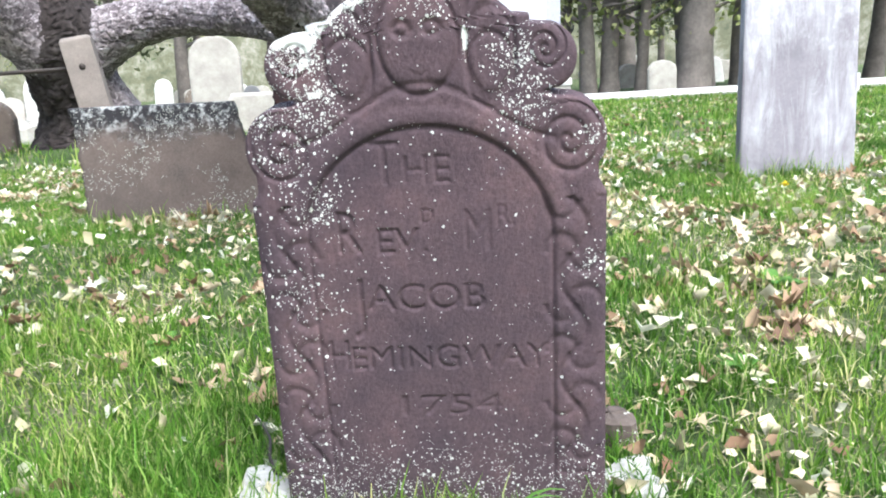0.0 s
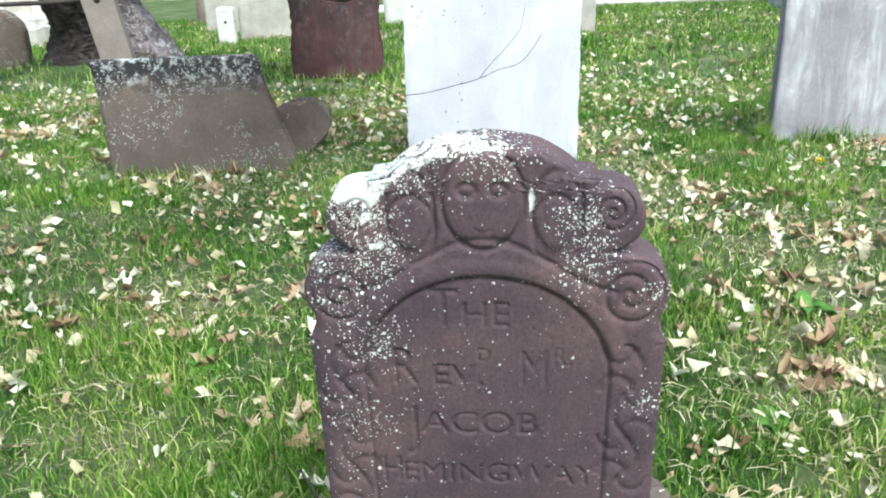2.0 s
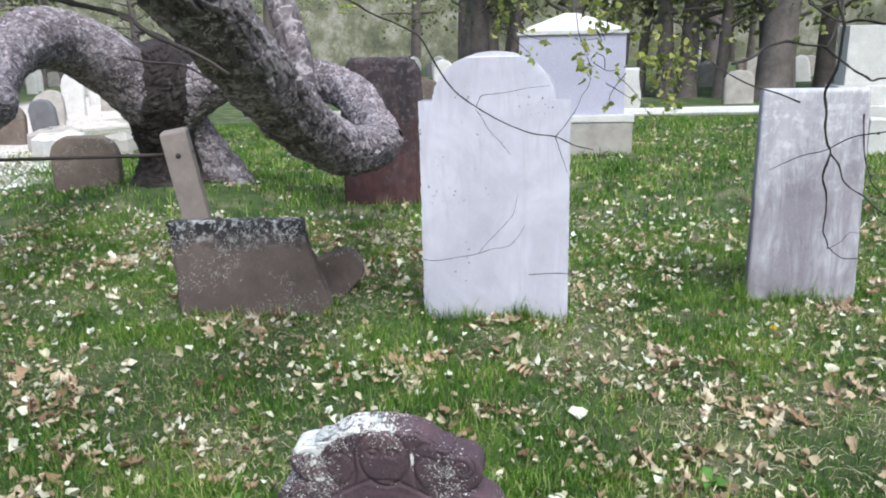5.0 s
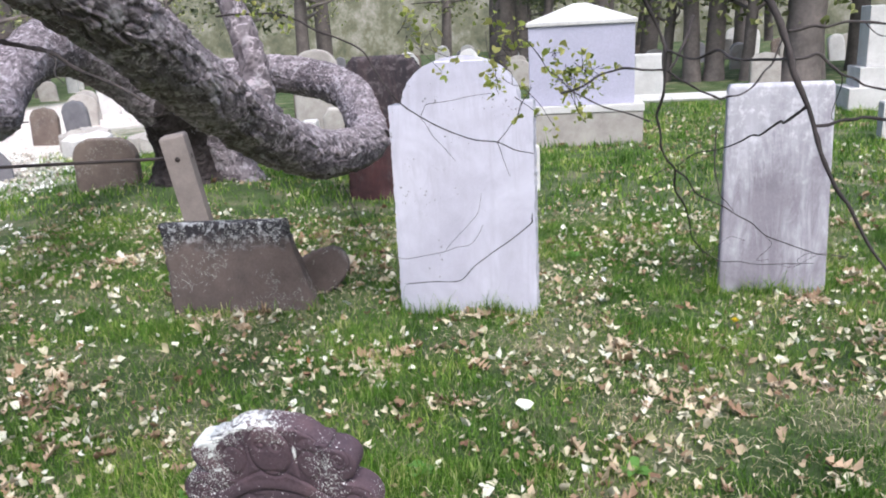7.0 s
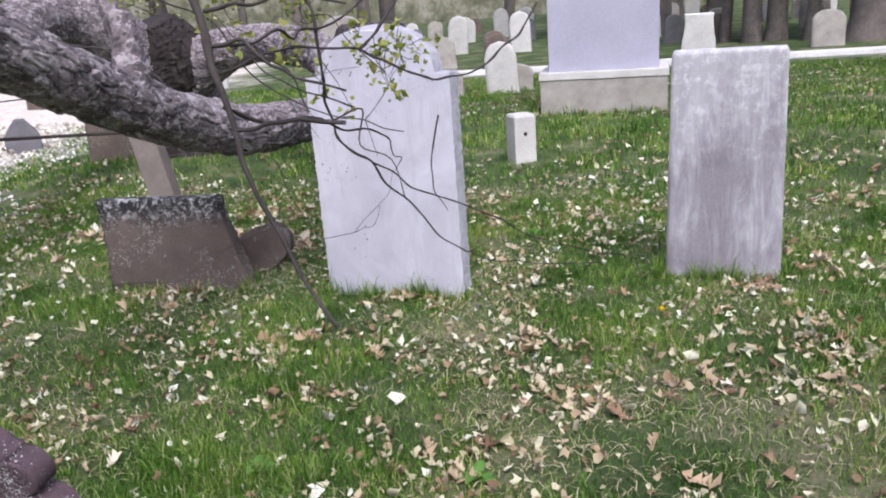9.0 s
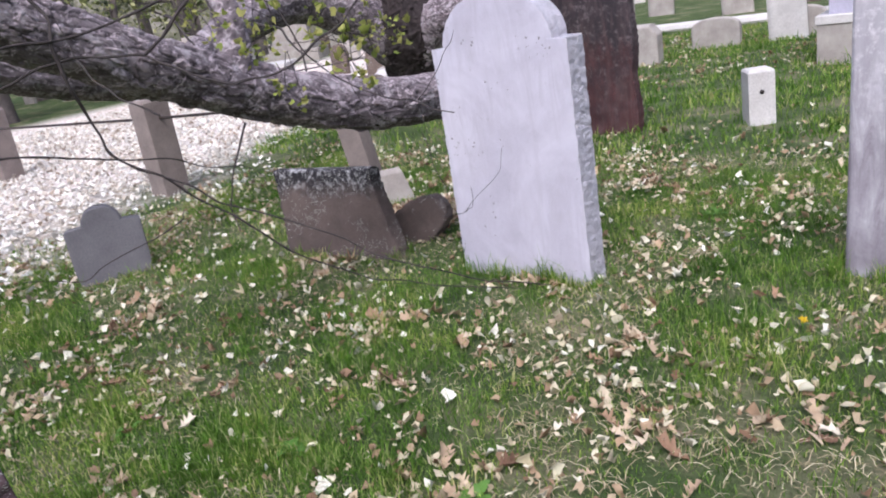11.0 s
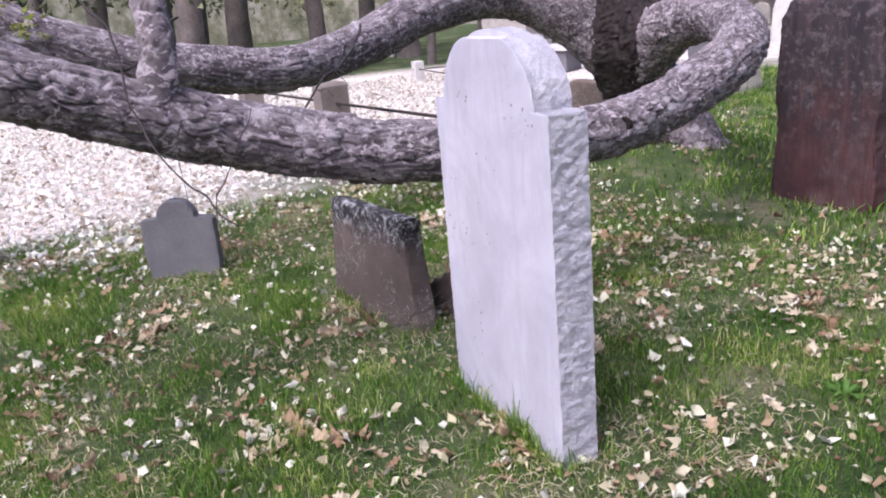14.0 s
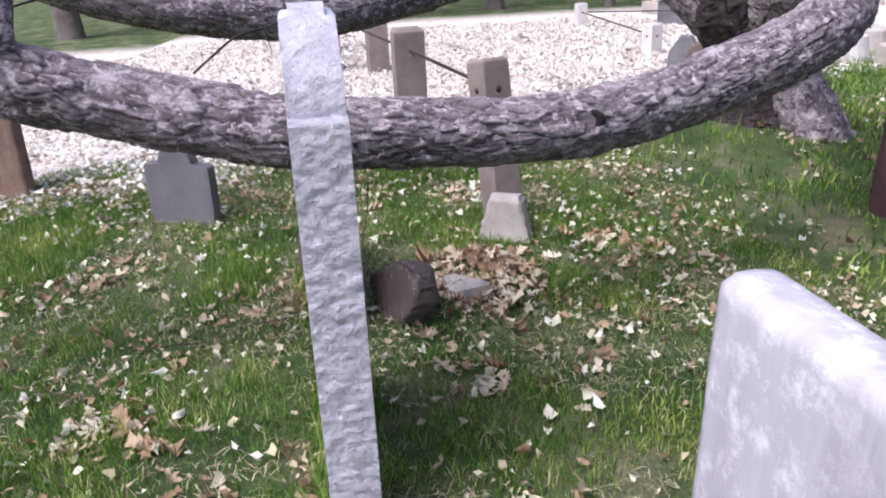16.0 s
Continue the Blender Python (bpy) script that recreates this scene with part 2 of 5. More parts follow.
def mat_ground():
    m, nt, sh = material("turf", 0.95)
    v = coords(nt)
    moss = noise_tex(nt, v, 1.6, 7, 0.65)
    col = ramp(nt, moss, [(0.3, (0.034, 0.058, 0.018)), (0.5, (0.072, 0.108, 0.034)), (0.66, (0.22, 0.2, 0.125))])
    fine = noise_tex(nt, v, 70.0, 5, 0.75)
    col = mix(nt, 0.7, col, ramp(nt, fine, [(0.28, (0.3, 0.3, 0.3)), (0.72, (1.5, 1.5, 1.5))]), "MULTIPLY")
    # dry leaf litter beyond the fence, its sunlit brightness painted into the colour
    x, y, z = split_xyz(nt, v)
    edge = maths(nt, "ADD", maths(nt, "MULTIPLY", x, -0.45), maths(nt, "MULTIPLY", noise_tex(nt, v, 0.55, 5, 0.7), 3.0))
    far = maths(nt, "MULTIPLY", y, -0.16)
    litter = ramp(nt, maths(nt, "MULTIPLY", maths(nt, "ADD", edge, far), 0.2), [(0.58, (0, 0, 0)), (0.75, (1, 1, 1))])
    ends = ramp(nt, maths(nt, "ADD", maths(nt, "MULTIPLY", x, 0.05), 1.5), [(0.48, (0, 0, 0)), (0.58, (1, 1, 1))])
    litter = mix(nt, 1.0, litter, ends, "MULTIPLY")
    vo = node(nt, "ShaderNodeTexVoronoi", Scale=22.0)
    nt.links.new(v, vo.inputs["Vector"])
    dry = ramp(nt, split_xyz(nt, vo.outputs["Color"])[0], [(0.0, (0.4, 0.3, 0.24)), (0.3, (0.66, 0.58, 0.52)), (1.0, (0.85, 0.8, 0.78))])
    col = mix(nt, litter, col, dry)
    nt.links.new(col, sh.inputs["Base Color"])
    bump(nt, sh, fine, 0.9, 0.02)
    return m


MARBLE = mat_stone("white_marble", (0.42, 0.405, 0.485), (0.58, 0.565, 0.655), grain=120, patch=2.6, bump_by=0.05, rough=0.7, tint=(0.6, 0.585, 0.675), fine_by=0.22, smudge=(0.3, 0.29, 0.32), streak=(0.43, 0.415, 0.485), spots=(0.24, 0.225, 0.25), spot_scale=42.0, spot_cut=0.6)
ROUGH_MARBLE = mat_stone("rough_marble", (0.4, 0.39, 0.44), (0.62, 0.605, 0.68), grain=85, patch=14, bump_by=1.0, fine_by=0.4, deep=0.02)
GREY_MARBLE = mat_stone("grey_marble", (0.19, 0.17, 0.2), (0.31, 0.285, 0.325), grain=80, patch=2.0, band=(0.72, (0.4, 0.385, 0.425), (0.62, 0.61, 0.64), 6.0, 1.0, 0.28, 0.2, 0.4), streak=(0.55, 0.54, 0.59), bump_by=0.08, fine_by=0.25, smudge=(0.62, 0.61, 0.63))


def mat_brownstone():
    m, nt, sh = material("brownstone", 0.85)
    v = coords(nt)
    col = ramp(nt, noise_tex(nt, v, 4.5, 8, 0.65), [(0.3, (0.05, 0.037, 0.05)), (0.55, (0.092, 0.06, 0.072)), (0.74, (0.155, 0.094, 0.1))])
    col = mix(nt, 0.6, col, ramp(nt, noise_tex(nt, v, 170, 4, 0.7), [(0.3, (0.55, 0.55, 0.55)), (0.7, (1.3, 1.3, 1.3))]), "MULTIPLY")
    at = nt.nodes.new("ShaderNodeAttribute")
    at.attribute_name = "lichen"
    for scale, size, gate in ((120.0, 0.3, 70.0), (230.0, 0.34, 130.0), (400.0, 0.36, 200.0)):
        warp = nt.nodes.new("ShaderNodeVectorMath")
        warp.operation = "MULTIPLY_ADD"
        nz = node(nt, "ShaderNodeTexNoise", Scale=scale * 1.6, Detail=3.0)
        nt.links.new(v, nz.inputs["Vector"])
        nt.links.new(nz.outputs["Color"], warp.inputs[0])
        warp.inputs[1].default_value = (0.55 / scale,) * 3
        nt.links.new(v, warp.inputs[2])
        vo = node(nt, "ShaderNodeTexVoronoi", Scale=scale)
        nt.links.new(warp.outputs[0], vo.inputs["Vector"])
        dot = maths(nt, "LESS_THAN", vo.outputs["Distance"], size)
        pick = maths(nt, "LESS_THAN", split_xyz(nt, vo.outputs["Color"])[0], maths(nt, "MULTIPLY", at.outputs["Fac"], 0.95))
        patchy = maths(nt, "GREATER_THAN", noise_tex(nt, v, gate * 0.35, 3, 0.6), 0.44)
        col = mix(nt, maths(nt, "MULTIPLY", maths(nt, "MULTIPLY", dot, pick), patchy), col, (0.6, 0.6, 0.58))
    crust = maths(nt, "ADD", at.outputs["Fac"], maths(nt, "MULTIPLY", noise_tex(nt, v, 75, 6, 0.75), 1.3))
    col = mix(nt, ramp(nt, maths(nt, "SUBTRACT", crust, 1.0), [(0.5, (0, 0, 0)), (0.58, (1, 1, 1))]), col, (0.68, 0.68, 0.67))
    nt.links.new(col, sh.inputs["Base Color"])
    bump(nt, sh, maths(nt, "ADD", noise_tex(nt, v, 60, 5, 0.7), maths(nt, "MULTIPLY", noise_tex(nt, v, 260, 3, 0.7), 0.5)), 0.45, 0.005)
    return m


BROWNSTONE = mat_brownstone()
LOWSTONE = mat_stone("low_brownstone", (0.11, 0.085, 0.075), (0.2, 0.155, 0.13), grain=90, patch=3, spots=(0.45, 0.45, 0.42), spot_scale=70, spot_cut=0.52)
CRUSTED = mat_stone("crusted_brownstone", (0.075, 0.06, 0.056), (0.15, 0.115, 0.103), grain=90, patch=3, spots=(0.45, 0.45, 0.42), spot_scale=105, spot_cut=0.52, band=(0.54, (0.022, 0.02, 0.024), (0.4, 0.4, 0.41), 9.0, 0.3, 0.12, 1.0, 1.0))
REDSTONE = mat_stone("red_sandstone", (0.04, 0.022, 0.026), (0.108, 0.042, 0.041), grain=50, patch=2.6, streak=(0.1, 0.07, 0.072), band=(0.6, (0.035, 0.029, 0.034), (0.12, 0.1, 0.107), 7.0, 1.0, 0.22, 0.25, 0.35))
SLATE = mat_stone("grey_slate", (0.13, 0.125, 0.14), (0.2, 0.195, 0.21), grain=90, patch=3)
GRANITE = mat_stone("granite", (0.3, 0.27, 0.25), (0.46, 0.43, 0.4), grain=150, patch=5, bump_by=0.3)
DARK_GRANITE = mat_stone("dark_granite", (0.17, 0.14, 0.13), (0.28, 0.24, 0.22), grain=150, patch=5, bump_by=0.3)
PALE_STONE = mat_stone("pale_stone", (0.5, 0.48, 0.47), (0.68, 0.66, 0.65), grain=60, patch=3)
BLUE_MARBLE = mat_stone("blue_marble", (0.4, 0.39, 0.49), (0.48, 0.465, 0.58), grain=100, patch=1.2, bump_by=0.1, rough=0.6)
IRON = mat_stone("iron", (0.03, 0.025, 0.025), (0.06, 0.045, 0.04), grain=90, patch=8, rough=0.7)
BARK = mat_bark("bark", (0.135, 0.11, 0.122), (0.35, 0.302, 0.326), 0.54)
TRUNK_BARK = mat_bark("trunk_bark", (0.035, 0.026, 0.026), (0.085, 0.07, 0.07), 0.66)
TWIG = mat_stone("twig_bark", (0.022, 0.018, 0.018), (0.075, 0.062, 0.06), grain=120, patch=12, bump_by=0.3)
FAR_BARK = mat_stone("far_bark", (0.08, 0.07, 0.065), (0.19, 0.16, 0.15), grain=12, patch=2)
GRASS = mat_islands("grass_blades", [(0.0, (0.06, 0.115, 0.02)), (0.35, (0.125, 0.235, 0.035)), (0.7, (0.22, 0.35, 0.065)), (0.88, (0.36, 0.42, 0.15)), (1.0, (0.55, 0.5, 0.32))], 0.5, 0.4, 0.2, True)
DRY_LEAF = mat_islands("dry_leaves", [(0.0, (0.17, 0.1, 0.06)), (0.3, (0.42, 0.3, 0.19)), (0.6, (0.55, 0.48, 0.33)), (0.85, (0.66, 0.61, 0.45)), (1.0, (0.78, 0.75, 0.62))], 0.6, 0.2)
# dry leaves of the far carpet; sunlight on them is put into the colour
PALE_LEAF = mat_islands("sunlit_leaves", [(0.0, (0.3, 0.23, 0.17)), (0.25, (0.7, 0.64, 0.55)), (0.55, (0.86, 0.83, 0.77)), (1.0, (0.93, 0.92, 0.88))], 0.6, 0.2)
YOUNG_LEAF = mat_islands("young_leaves", [(0.0, (0.17, 0.22, 0.04)), (0.6, (0.3, 0.35, 0.08)), (1.0, (0.44, 0.42, 0.14))], 0.5, 0.4)
PINE = mat_islands("evergreen_foliage", [(0.0, (0.06, 0.075, 0.04)), (0.6, (0.12, 0.14, 0.075)), (1.0, (0.22, 0.23, 0.13))], 0.6, 0.25)
SPRING = mat_islands("spring_foliage", [(0.0, (0.13, 0.16, 0.06)), (0.6, (0.25, 0.28, 0.1)), (1.0, (0.42, 0.42, 0.2))], 0.6, 0.3)
TURF = mat_ground()


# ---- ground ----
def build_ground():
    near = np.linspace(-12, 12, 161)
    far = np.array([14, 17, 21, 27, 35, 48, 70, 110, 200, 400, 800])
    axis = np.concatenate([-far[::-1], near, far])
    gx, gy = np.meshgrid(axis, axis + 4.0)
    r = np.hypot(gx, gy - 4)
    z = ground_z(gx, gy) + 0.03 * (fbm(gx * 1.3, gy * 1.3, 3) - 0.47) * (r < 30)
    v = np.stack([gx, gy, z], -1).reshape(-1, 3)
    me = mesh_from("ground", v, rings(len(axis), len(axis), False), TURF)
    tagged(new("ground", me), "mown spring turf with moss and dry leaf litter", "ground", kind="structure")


build_ground()


# ---- gravestones ----
def stone_mesh(name, mat, height, half, thick, rows=70, cols=40, sides=8, sink=0.12, edge=0.02, rough=0.003, side_rough=0.0, centre=None, front=None, seed=1, z_rows=None, split=None):
    """An upright slab. half(z) is its half width, centre(z) its middle line, front(x, z) the relief of its face in metres."""
    zs = np.linspace(-sink, height, rows) if z_rows is None else z_rows
    w = np.array([max(half(z), 0.0) for z in zs])
    mid = np.zeros_like(zs) if centre is None else np.array([centre(z) for z in zs])
    f = np.linspace(-1, 1, cols)
    s = np.linspace(0, 1, sides + 2)[1:-1]
    # loop: front from left to right, right side, back from right to left, left side
    lx = np.concatenate([f, np.ones(sides), f[::-1], -np.ones(sides)])
    ly = np.concatenate([-np.ones(cols), -1 + 2 * s, np.ones(cols), 1 - 2 * s])
    x = lx[None] * w[:, None]
    y = np.repeat(ly[None] * thick / 2, len(zs), 0)
    z = np.repeat(zs[:, None], len(lx), 1)
    is_side = np.abs(np.abs(lx) - 1) < 1e-6
    # round the edges and roughen
    inset = edge * (np.abs(lx) ** 24)[None] * np.sign(ly)[None] * (np.abs(ly) > 0.99)[None] * 0.5
    y = y - inset
    top = smooth((zs - (height - edge)) / max(edge, 1e-4))
    y = y * (1 - 0.35 * top[:, None])
    n1 = fbm(x * 9 + seed * 3.1, z * 9 + ly[None] * 5, seed) - 0.47
    y = y + np.sign(ly)[None] * n1 * rough * 2
    if side_rough:
        n2 = fbm(z * 55 + seed, y * 34 + lx[None] * 3, seed + 5, 4) - 0.47
        n2 = n2 + 0.5 * (np.floor(5 * vnoise(z * 45, y * 26, seed + 9)) / 5 - 0.4)
        x = x + np.where(is_side[None], np.sign(lx)[None] * n2 * side_rough * 2, 0)
        z = z + n2 * side_rough * 0.7 * is_side[None]
    if front is not None:
        y[:, :cols] -= front(x[:, :cols] + 0, z[:, :cols])
    x = x + mid[:, None]
    v = np.stack([x, y, z], -1)
    m = len(lx)
    # close the top
    ring_c = v[-1].mean(0)
    caps = [v[-1] * (1 - k) + np.array([ring_c[0] + v[-1][:, 0] - ring_c[0], np.full(m, ring_c[1]), np.full(m, ring_c[2] + 0.002)]).T * k for k in (0.5, 1.0)]
    v = np.concatenate([v, np.array(caps)])
    quads = rings(len(v), m)
    if split is None:
        return mesh_from(name, v.reshape(-1, 3), quads, mat)
    # two meshes: the columns of the named piece, and the rest
    col = quads[:, 0] % m
    piece = (col < cols - 1) if split[0] == "front" else (((col >= cols - 1) & (col < cols + sides)) | (col >= 2 * cols + sides - 1))
    if split[0] == "front":
        piece &= quads[:, 0] // m < len(zs) - 1

    def cut(which, part_name, part_mat):
        used = np.unique(quads[which])
        back = np.zeros(len(v) * m, int)
        back[used] = np.arange(len(used))
        return mesh_from(part_name, v.reshape(-1, 3)[used], back[quads[which]], part_mat)
    return cut(~piece, name, mat), cut(piece, split[1], split[2])


def dome_profile(half_w, shoulder, dome_w, rise):
    """Half width of a slab with square shoulders and an arched head."""
    def half(z):
        if z <= shoulder:
            return half_w
        t = (z - shoulder) / rise
        return dome_w * math.sqrt(max(0.0, 1 - t * t))
    return half


def dome_rows(sink, shoulder, height, n, m):
    t = np.linspace(0, 1, m)
    return np.concatenate([np.linspace(-sink, shoulder - 0.003, n), [shoulder, shoulder + 0.001], shoulder + 0.001 + (height - shoulder - 0.001) * (1 - (1 - t[1:]) ** 2)])


def stand(name, me, x, y, label, turn=0.0, lean=0.0, roll=0.0, category="gravestone", lift=0.0, group=""):
    ob = new(name, me)
    ob.matrix_basis = pose(x, y, gz(x, y) + lift, lean, roll, turn)
    return tagged(ob, label, category, group)


# The brown carved headstone
def text_mask(lines, xs, zs):
    """Coverage of lettering on a grid of places: lines of (text, x, z, size)."""
    mask = np.zeros((len(zs), len(xs)), bool)
    for text, cx, cz, size, stretch in lines:
        cu = bpy.data.curves.new("lettering", "FONT")
        cu.body, cu.size, cu.align_x = text, size, "CENTER"
        ob = bpy.data.objects.new("lettering", cu)
        scene.collection.objects.link(ob)
        me = ob.evaluated_get(bpy.context.evaluated_depsgraph_get()).to_mesh()
        me.calc_loop_triangles()
        co = np.array([v.co[:2] for v in me.vertices]) * (stretch, 1) + (cx, cz)
        tris = [tuple(t.vertices) for t in me.loop_triangles]
        for t in tris:
            a, b, c = co[list(t)]
            lo, hi = np.minimum(np.minimum(a, b), c), np.maximum(np.maximum(a, b), c)
            i = np.where((xs >= lo[0]) & (xs <= hi[0]))[0]
            j = np.where((zs >= lo[1]) & (zs <= hi[1]))[0]
            if not len(i) or not len(j):
                continue
            px, pz = np.meshgrid(xs[i], zs[j])
            def side_of(p, q):
                return (q[0] - p[0]) * (pz - p[1]) - (q[1] - p[1]) * (px - p[0])
            d1, d2, d3 = side_of(a, b), side_of(b, c), side_of(c, a)
            inside = ((d1 >= 0) & (d2 >= 0) & (d3 >= 0)) | ((d1 <= 0) & (d2 <= 0) & (d3 <= 0))
            mask[np.ix_(j, i)] |= inside
        bpy.data.objects.remove(ob)
        bpy.data.curves.remove(cu)
    return mask


HEAD_H = 0.808


def head_half(z):
    """Outline: straight sides, a scroll, a small lobe, and the arched head."""
    w = 0.27 - 0.006 * float(smooth(z / 0.5)) - 0.012 * float(smooth((z - 0.53) / 0.02))
    if z > 0.575:
        w = 0.0
    for cx, cz, r in ((0.208, 0.604, 0.055), (0.18, 0.708, 0.04)):
        if abs(z - cz) < r:
            w = max(w, cx + math.sqrt(r * r - (z - cz) ** 2))
    if 0.56 < z < 0.76:
        w = max(w, 0.205 - 0.05 * float(smooth((z - 0.62) / 0.1)))
    if z > 0.66:
        t = (z - 0.66) / (HEAD_H - 0.66)
        w = max(w, 0.172 * math.sqrt(max(0.0, 1 - max(t, 0) ** 2.3)))
    return w


def head_relief(x, z):
    h = np.zeros_like(x)

    def groove(d, width, depth):
        return -depth * np.exp(-(d / width) ** 2)

    def ridge(d, width, depth):
        return depth * np.exp(-(d / width) ** 4)
    # arched panel with the inscription
    arch_r = np.hypot(x / 0.186, np.maximum(z - 0.47, 0) / 0.158)
    d = np.where(z > 0.47, (arch_r - 1) * 0.17, np.abs(x) - 0.186)
    h += -0.003 * smooth(-d / 0.006 + 0.5)
    h += groove(d, 0.004, 0.004)
    h += ridge(d - 0.016, 0.011, 0.0018) * smooth((z - 0.45) / 0.06) * smooth((0.235 - np.abs(x)) / 0.02)
    # swag over the panel
    sag = 0.665 + 0.11 * np.cos(np.clip(np.abs(x) / 0.2, 0, 1) * 3.1) * 0.35 - 0.02
    h += groove(z - sag, 0.005, 0.003) * (np.abs(x) < 0.19)
    # round head in the middle, with wings of scrolls
    e = np.hypot(x / 0.056, (z - 0.735) / 0.066)
    h += np.where(e < 1, 0.004 * np.sqrt(np.clip(1 - e ** 4, 0, 1)), 0)
    h += groove(e - 1, 0.07, 0.0035)
    for sx in (-1, 1):
        h += groove(np.hypot((x - sx * 0.021) / 1.3, z - 0.75) - 0.008, 0.004, 0.0035)
        # wing folds
        for k in range(3):
            ex = np.hypot((x - sx * (0.1 + 0.0 * k)) / 0.034, (z - 0.735 + 0.02 * k) / (0.07 - 0.012 * k))
            h += groove(ex - 1, 0.09, 0.003)
        # scrolls of the shoulders
        for cx, cz, r in ((0.208, 0.604, 0.05), (0.176, 0.72, 0.03)):
            dx, dz = x - sx * cx, z - cz
            rr, th = np.hypot(dx, dz), np.arctan2(dz, dx * sx)
            turns = rr / r * 2.2 - th / (2 * math.pi)
            h += np.where(rr < r, -0.0035 * np.exp(-((turns - np.round(turns)) / 0.16) ** 2), 0)
        # border of curling leaves
        bx = x * sx - 0.215
        wave = 0.02 * np.sin(z * 42)
        h += groove(bx - wave, 0.006, 0.003) * (z < 0.53) * (z > 0.1)
        lobes = np.hypot((bx + 0.018 * np.sign(np.sin(z * 42))) / 0.024, (np.mod(z + 0.037, 0.075) - 0.037) / 0.026)
        h += groove(lobes - 1, 0.22, 0.0025) * (z < 0.53) * (z > 0.1)
    h += groove(np.hypot(x, z - 0.705) - 0.012, 0.003, 0.0015) * (z < 0.7)
    return h


def build_headstone():
    rows = np.linspace(-0.1, HEAD_H, 390)
    gx, gzs = np.linspace(-0.2, 0.2, 500), np.linspace(0.0, 0.62, 700)
    lines = [("T", -0.06, 0.553, 0.086, 0.9), ("HE", 0.0, 0.553, 0.055, 1.1), ("R", -0.124, 0.458, 0.086, 0.8), ("EV.", -0.043, 0.456, 0.052, 1.2),
             ("D", -0.002, 0.498, 0.03, 1.0), ("M", 0.073, 0.458, 0.084, 0.75), ("R.", 0.115, 0.492, 0.042, 0.9), ("J", -0.112, 0.352, 0.1, 0.8),
             ("ACOB", -0.01, 0.372, 0.056, 1.2), ("H", -0.155, 0.28, 0.066, 0.8), ("EMINGWAY", 0.018, 0.28, 0.052, 1.14), ("1754", 0.012, 0.203, 0.046, 2.0)]
    mask = text_mask(lines, gx, gzs).astype(float)
    for _ in range(1):
        mask = (mask + np.roll(mask, 1, 0) + np.roll(mask, -1, 0) + np.roll(mask, 1, 1) + np.roll(mask, -1, 1)) / 5

    def front(x, z):
        h = head_relief(x, z)
        i = np.clip(((x - gx[0]) / (gx[1] - gx[0])).round().astype(int), 0, len(gx) - 1)
        j = np.clip(((z - gzs[0]) / (gzs[1] - gzs[0])).round().astype(int), 0, len(gzs) - 1)
        ok = (np.abs(x) < 0.19) & (z > 0.01) & (z < 0.61)
        worn = 0.5 + 0.7 * vnoise(x * 14 + 3, z * 14, 4)
        return h - 0.0032 * mask[j, i] * ok * worn

    both = stone_mesh("slab", BROWNSTONE, HEAD_H, head_half, 0.075, cols=260, sides=8, sink=0.1, edge=0.016, rough=0.002, front=front, seed=2, z_rows=rows, split=("front", "carved_face", BROWNSTONE))
    base = thing("headstone", pose(0.049, 1.295, -0.113, 7.5) @ Matrix.Diagonal((1, 1, 1.12, 1)), "weathered brownstone headstone carved with scrolls and lettering, speckled with white lichen", "gravestone")
    for me, name, label in ((both[0], "slab", ""), (both[1], "carved_face", "carved face with scrolls and worn lettering")):
        head_lichen(me)
        part(name, me, base, label)


def head_lichen(me):
    """How thickly lichen grows, place by place."""
    at = me.attributes.new("lichen", "FLOAT", "POINT")
    co = np.empty(len(me.vertices) * 3, np.float32)
    me.vertices.foreach_get("co", co)
    x, y, z = co.reshape(-1, 3).T
    amount = 0.012 + 0.34 * smooth((0.2 - z) / 0.16) + 0.05 * smooth((-0.1 - x) / 0.1)
    patches = ((-0.19, 0.742, 0.028, 1.0), (-0.165, 0.715, 0.026, 0.95), (-0.15, 0.68, 0.024, 0.9), (-0.155, 0.645, 0.026, 0.6), (-0.225, 0.65, 0.03, 0.6), (-0.2, 0.6, 0.035, 0.4), (-0.16, 0.53, 0.03, 0.45),
               (0.135, 0.71, 0.026, 0.65), (0.15, 0.665, 0.026, 0.6), (0.13, 0.63, 0.02, 0.35), (0.25, 0.6, 0.02, 0.5), (0.245, 0.44, 0.02, 0.3), (-0.1, 0.775, 0.025, 0.7), (0.02, 0.8, 0.03, 0.5), (-0.2, 0.4, 0.04, 0.2))
    for cx, cz, r, k in patches:
        amount = np.maximum(amount, k * np.exp(-((x - cx) ** 2 + (z - cz) ** 2) / (2 * r * r)))
    outline = 0.66 + (HEAD_H - 0.66) * np.clip(1 - (np.abs(x) / 0.172) ** 2, 0, 1) ** (1 / 2.3)
    rim = smooth((z - outline + 0.022) / 0.014) * (x < 0.03) * (x > -0.165)
    amount = np.maximum(amount, np.maximum(0.9 * rim, 1.0 * smooth((np.abs(x + 0.2) < 0.06) * (z - 0.728) / 0.01) * (z > 0.728)))
    # a single white run on the arched head
    amount = np.maximum(amount, 1.6 * np.exp(-((x - 0.066) / 0.004) ** 2 - ((z - 0.735) / 0.017) ** 4))
    at.data.foreach_set("value", amount.astype(np.float32))


build_headstone()


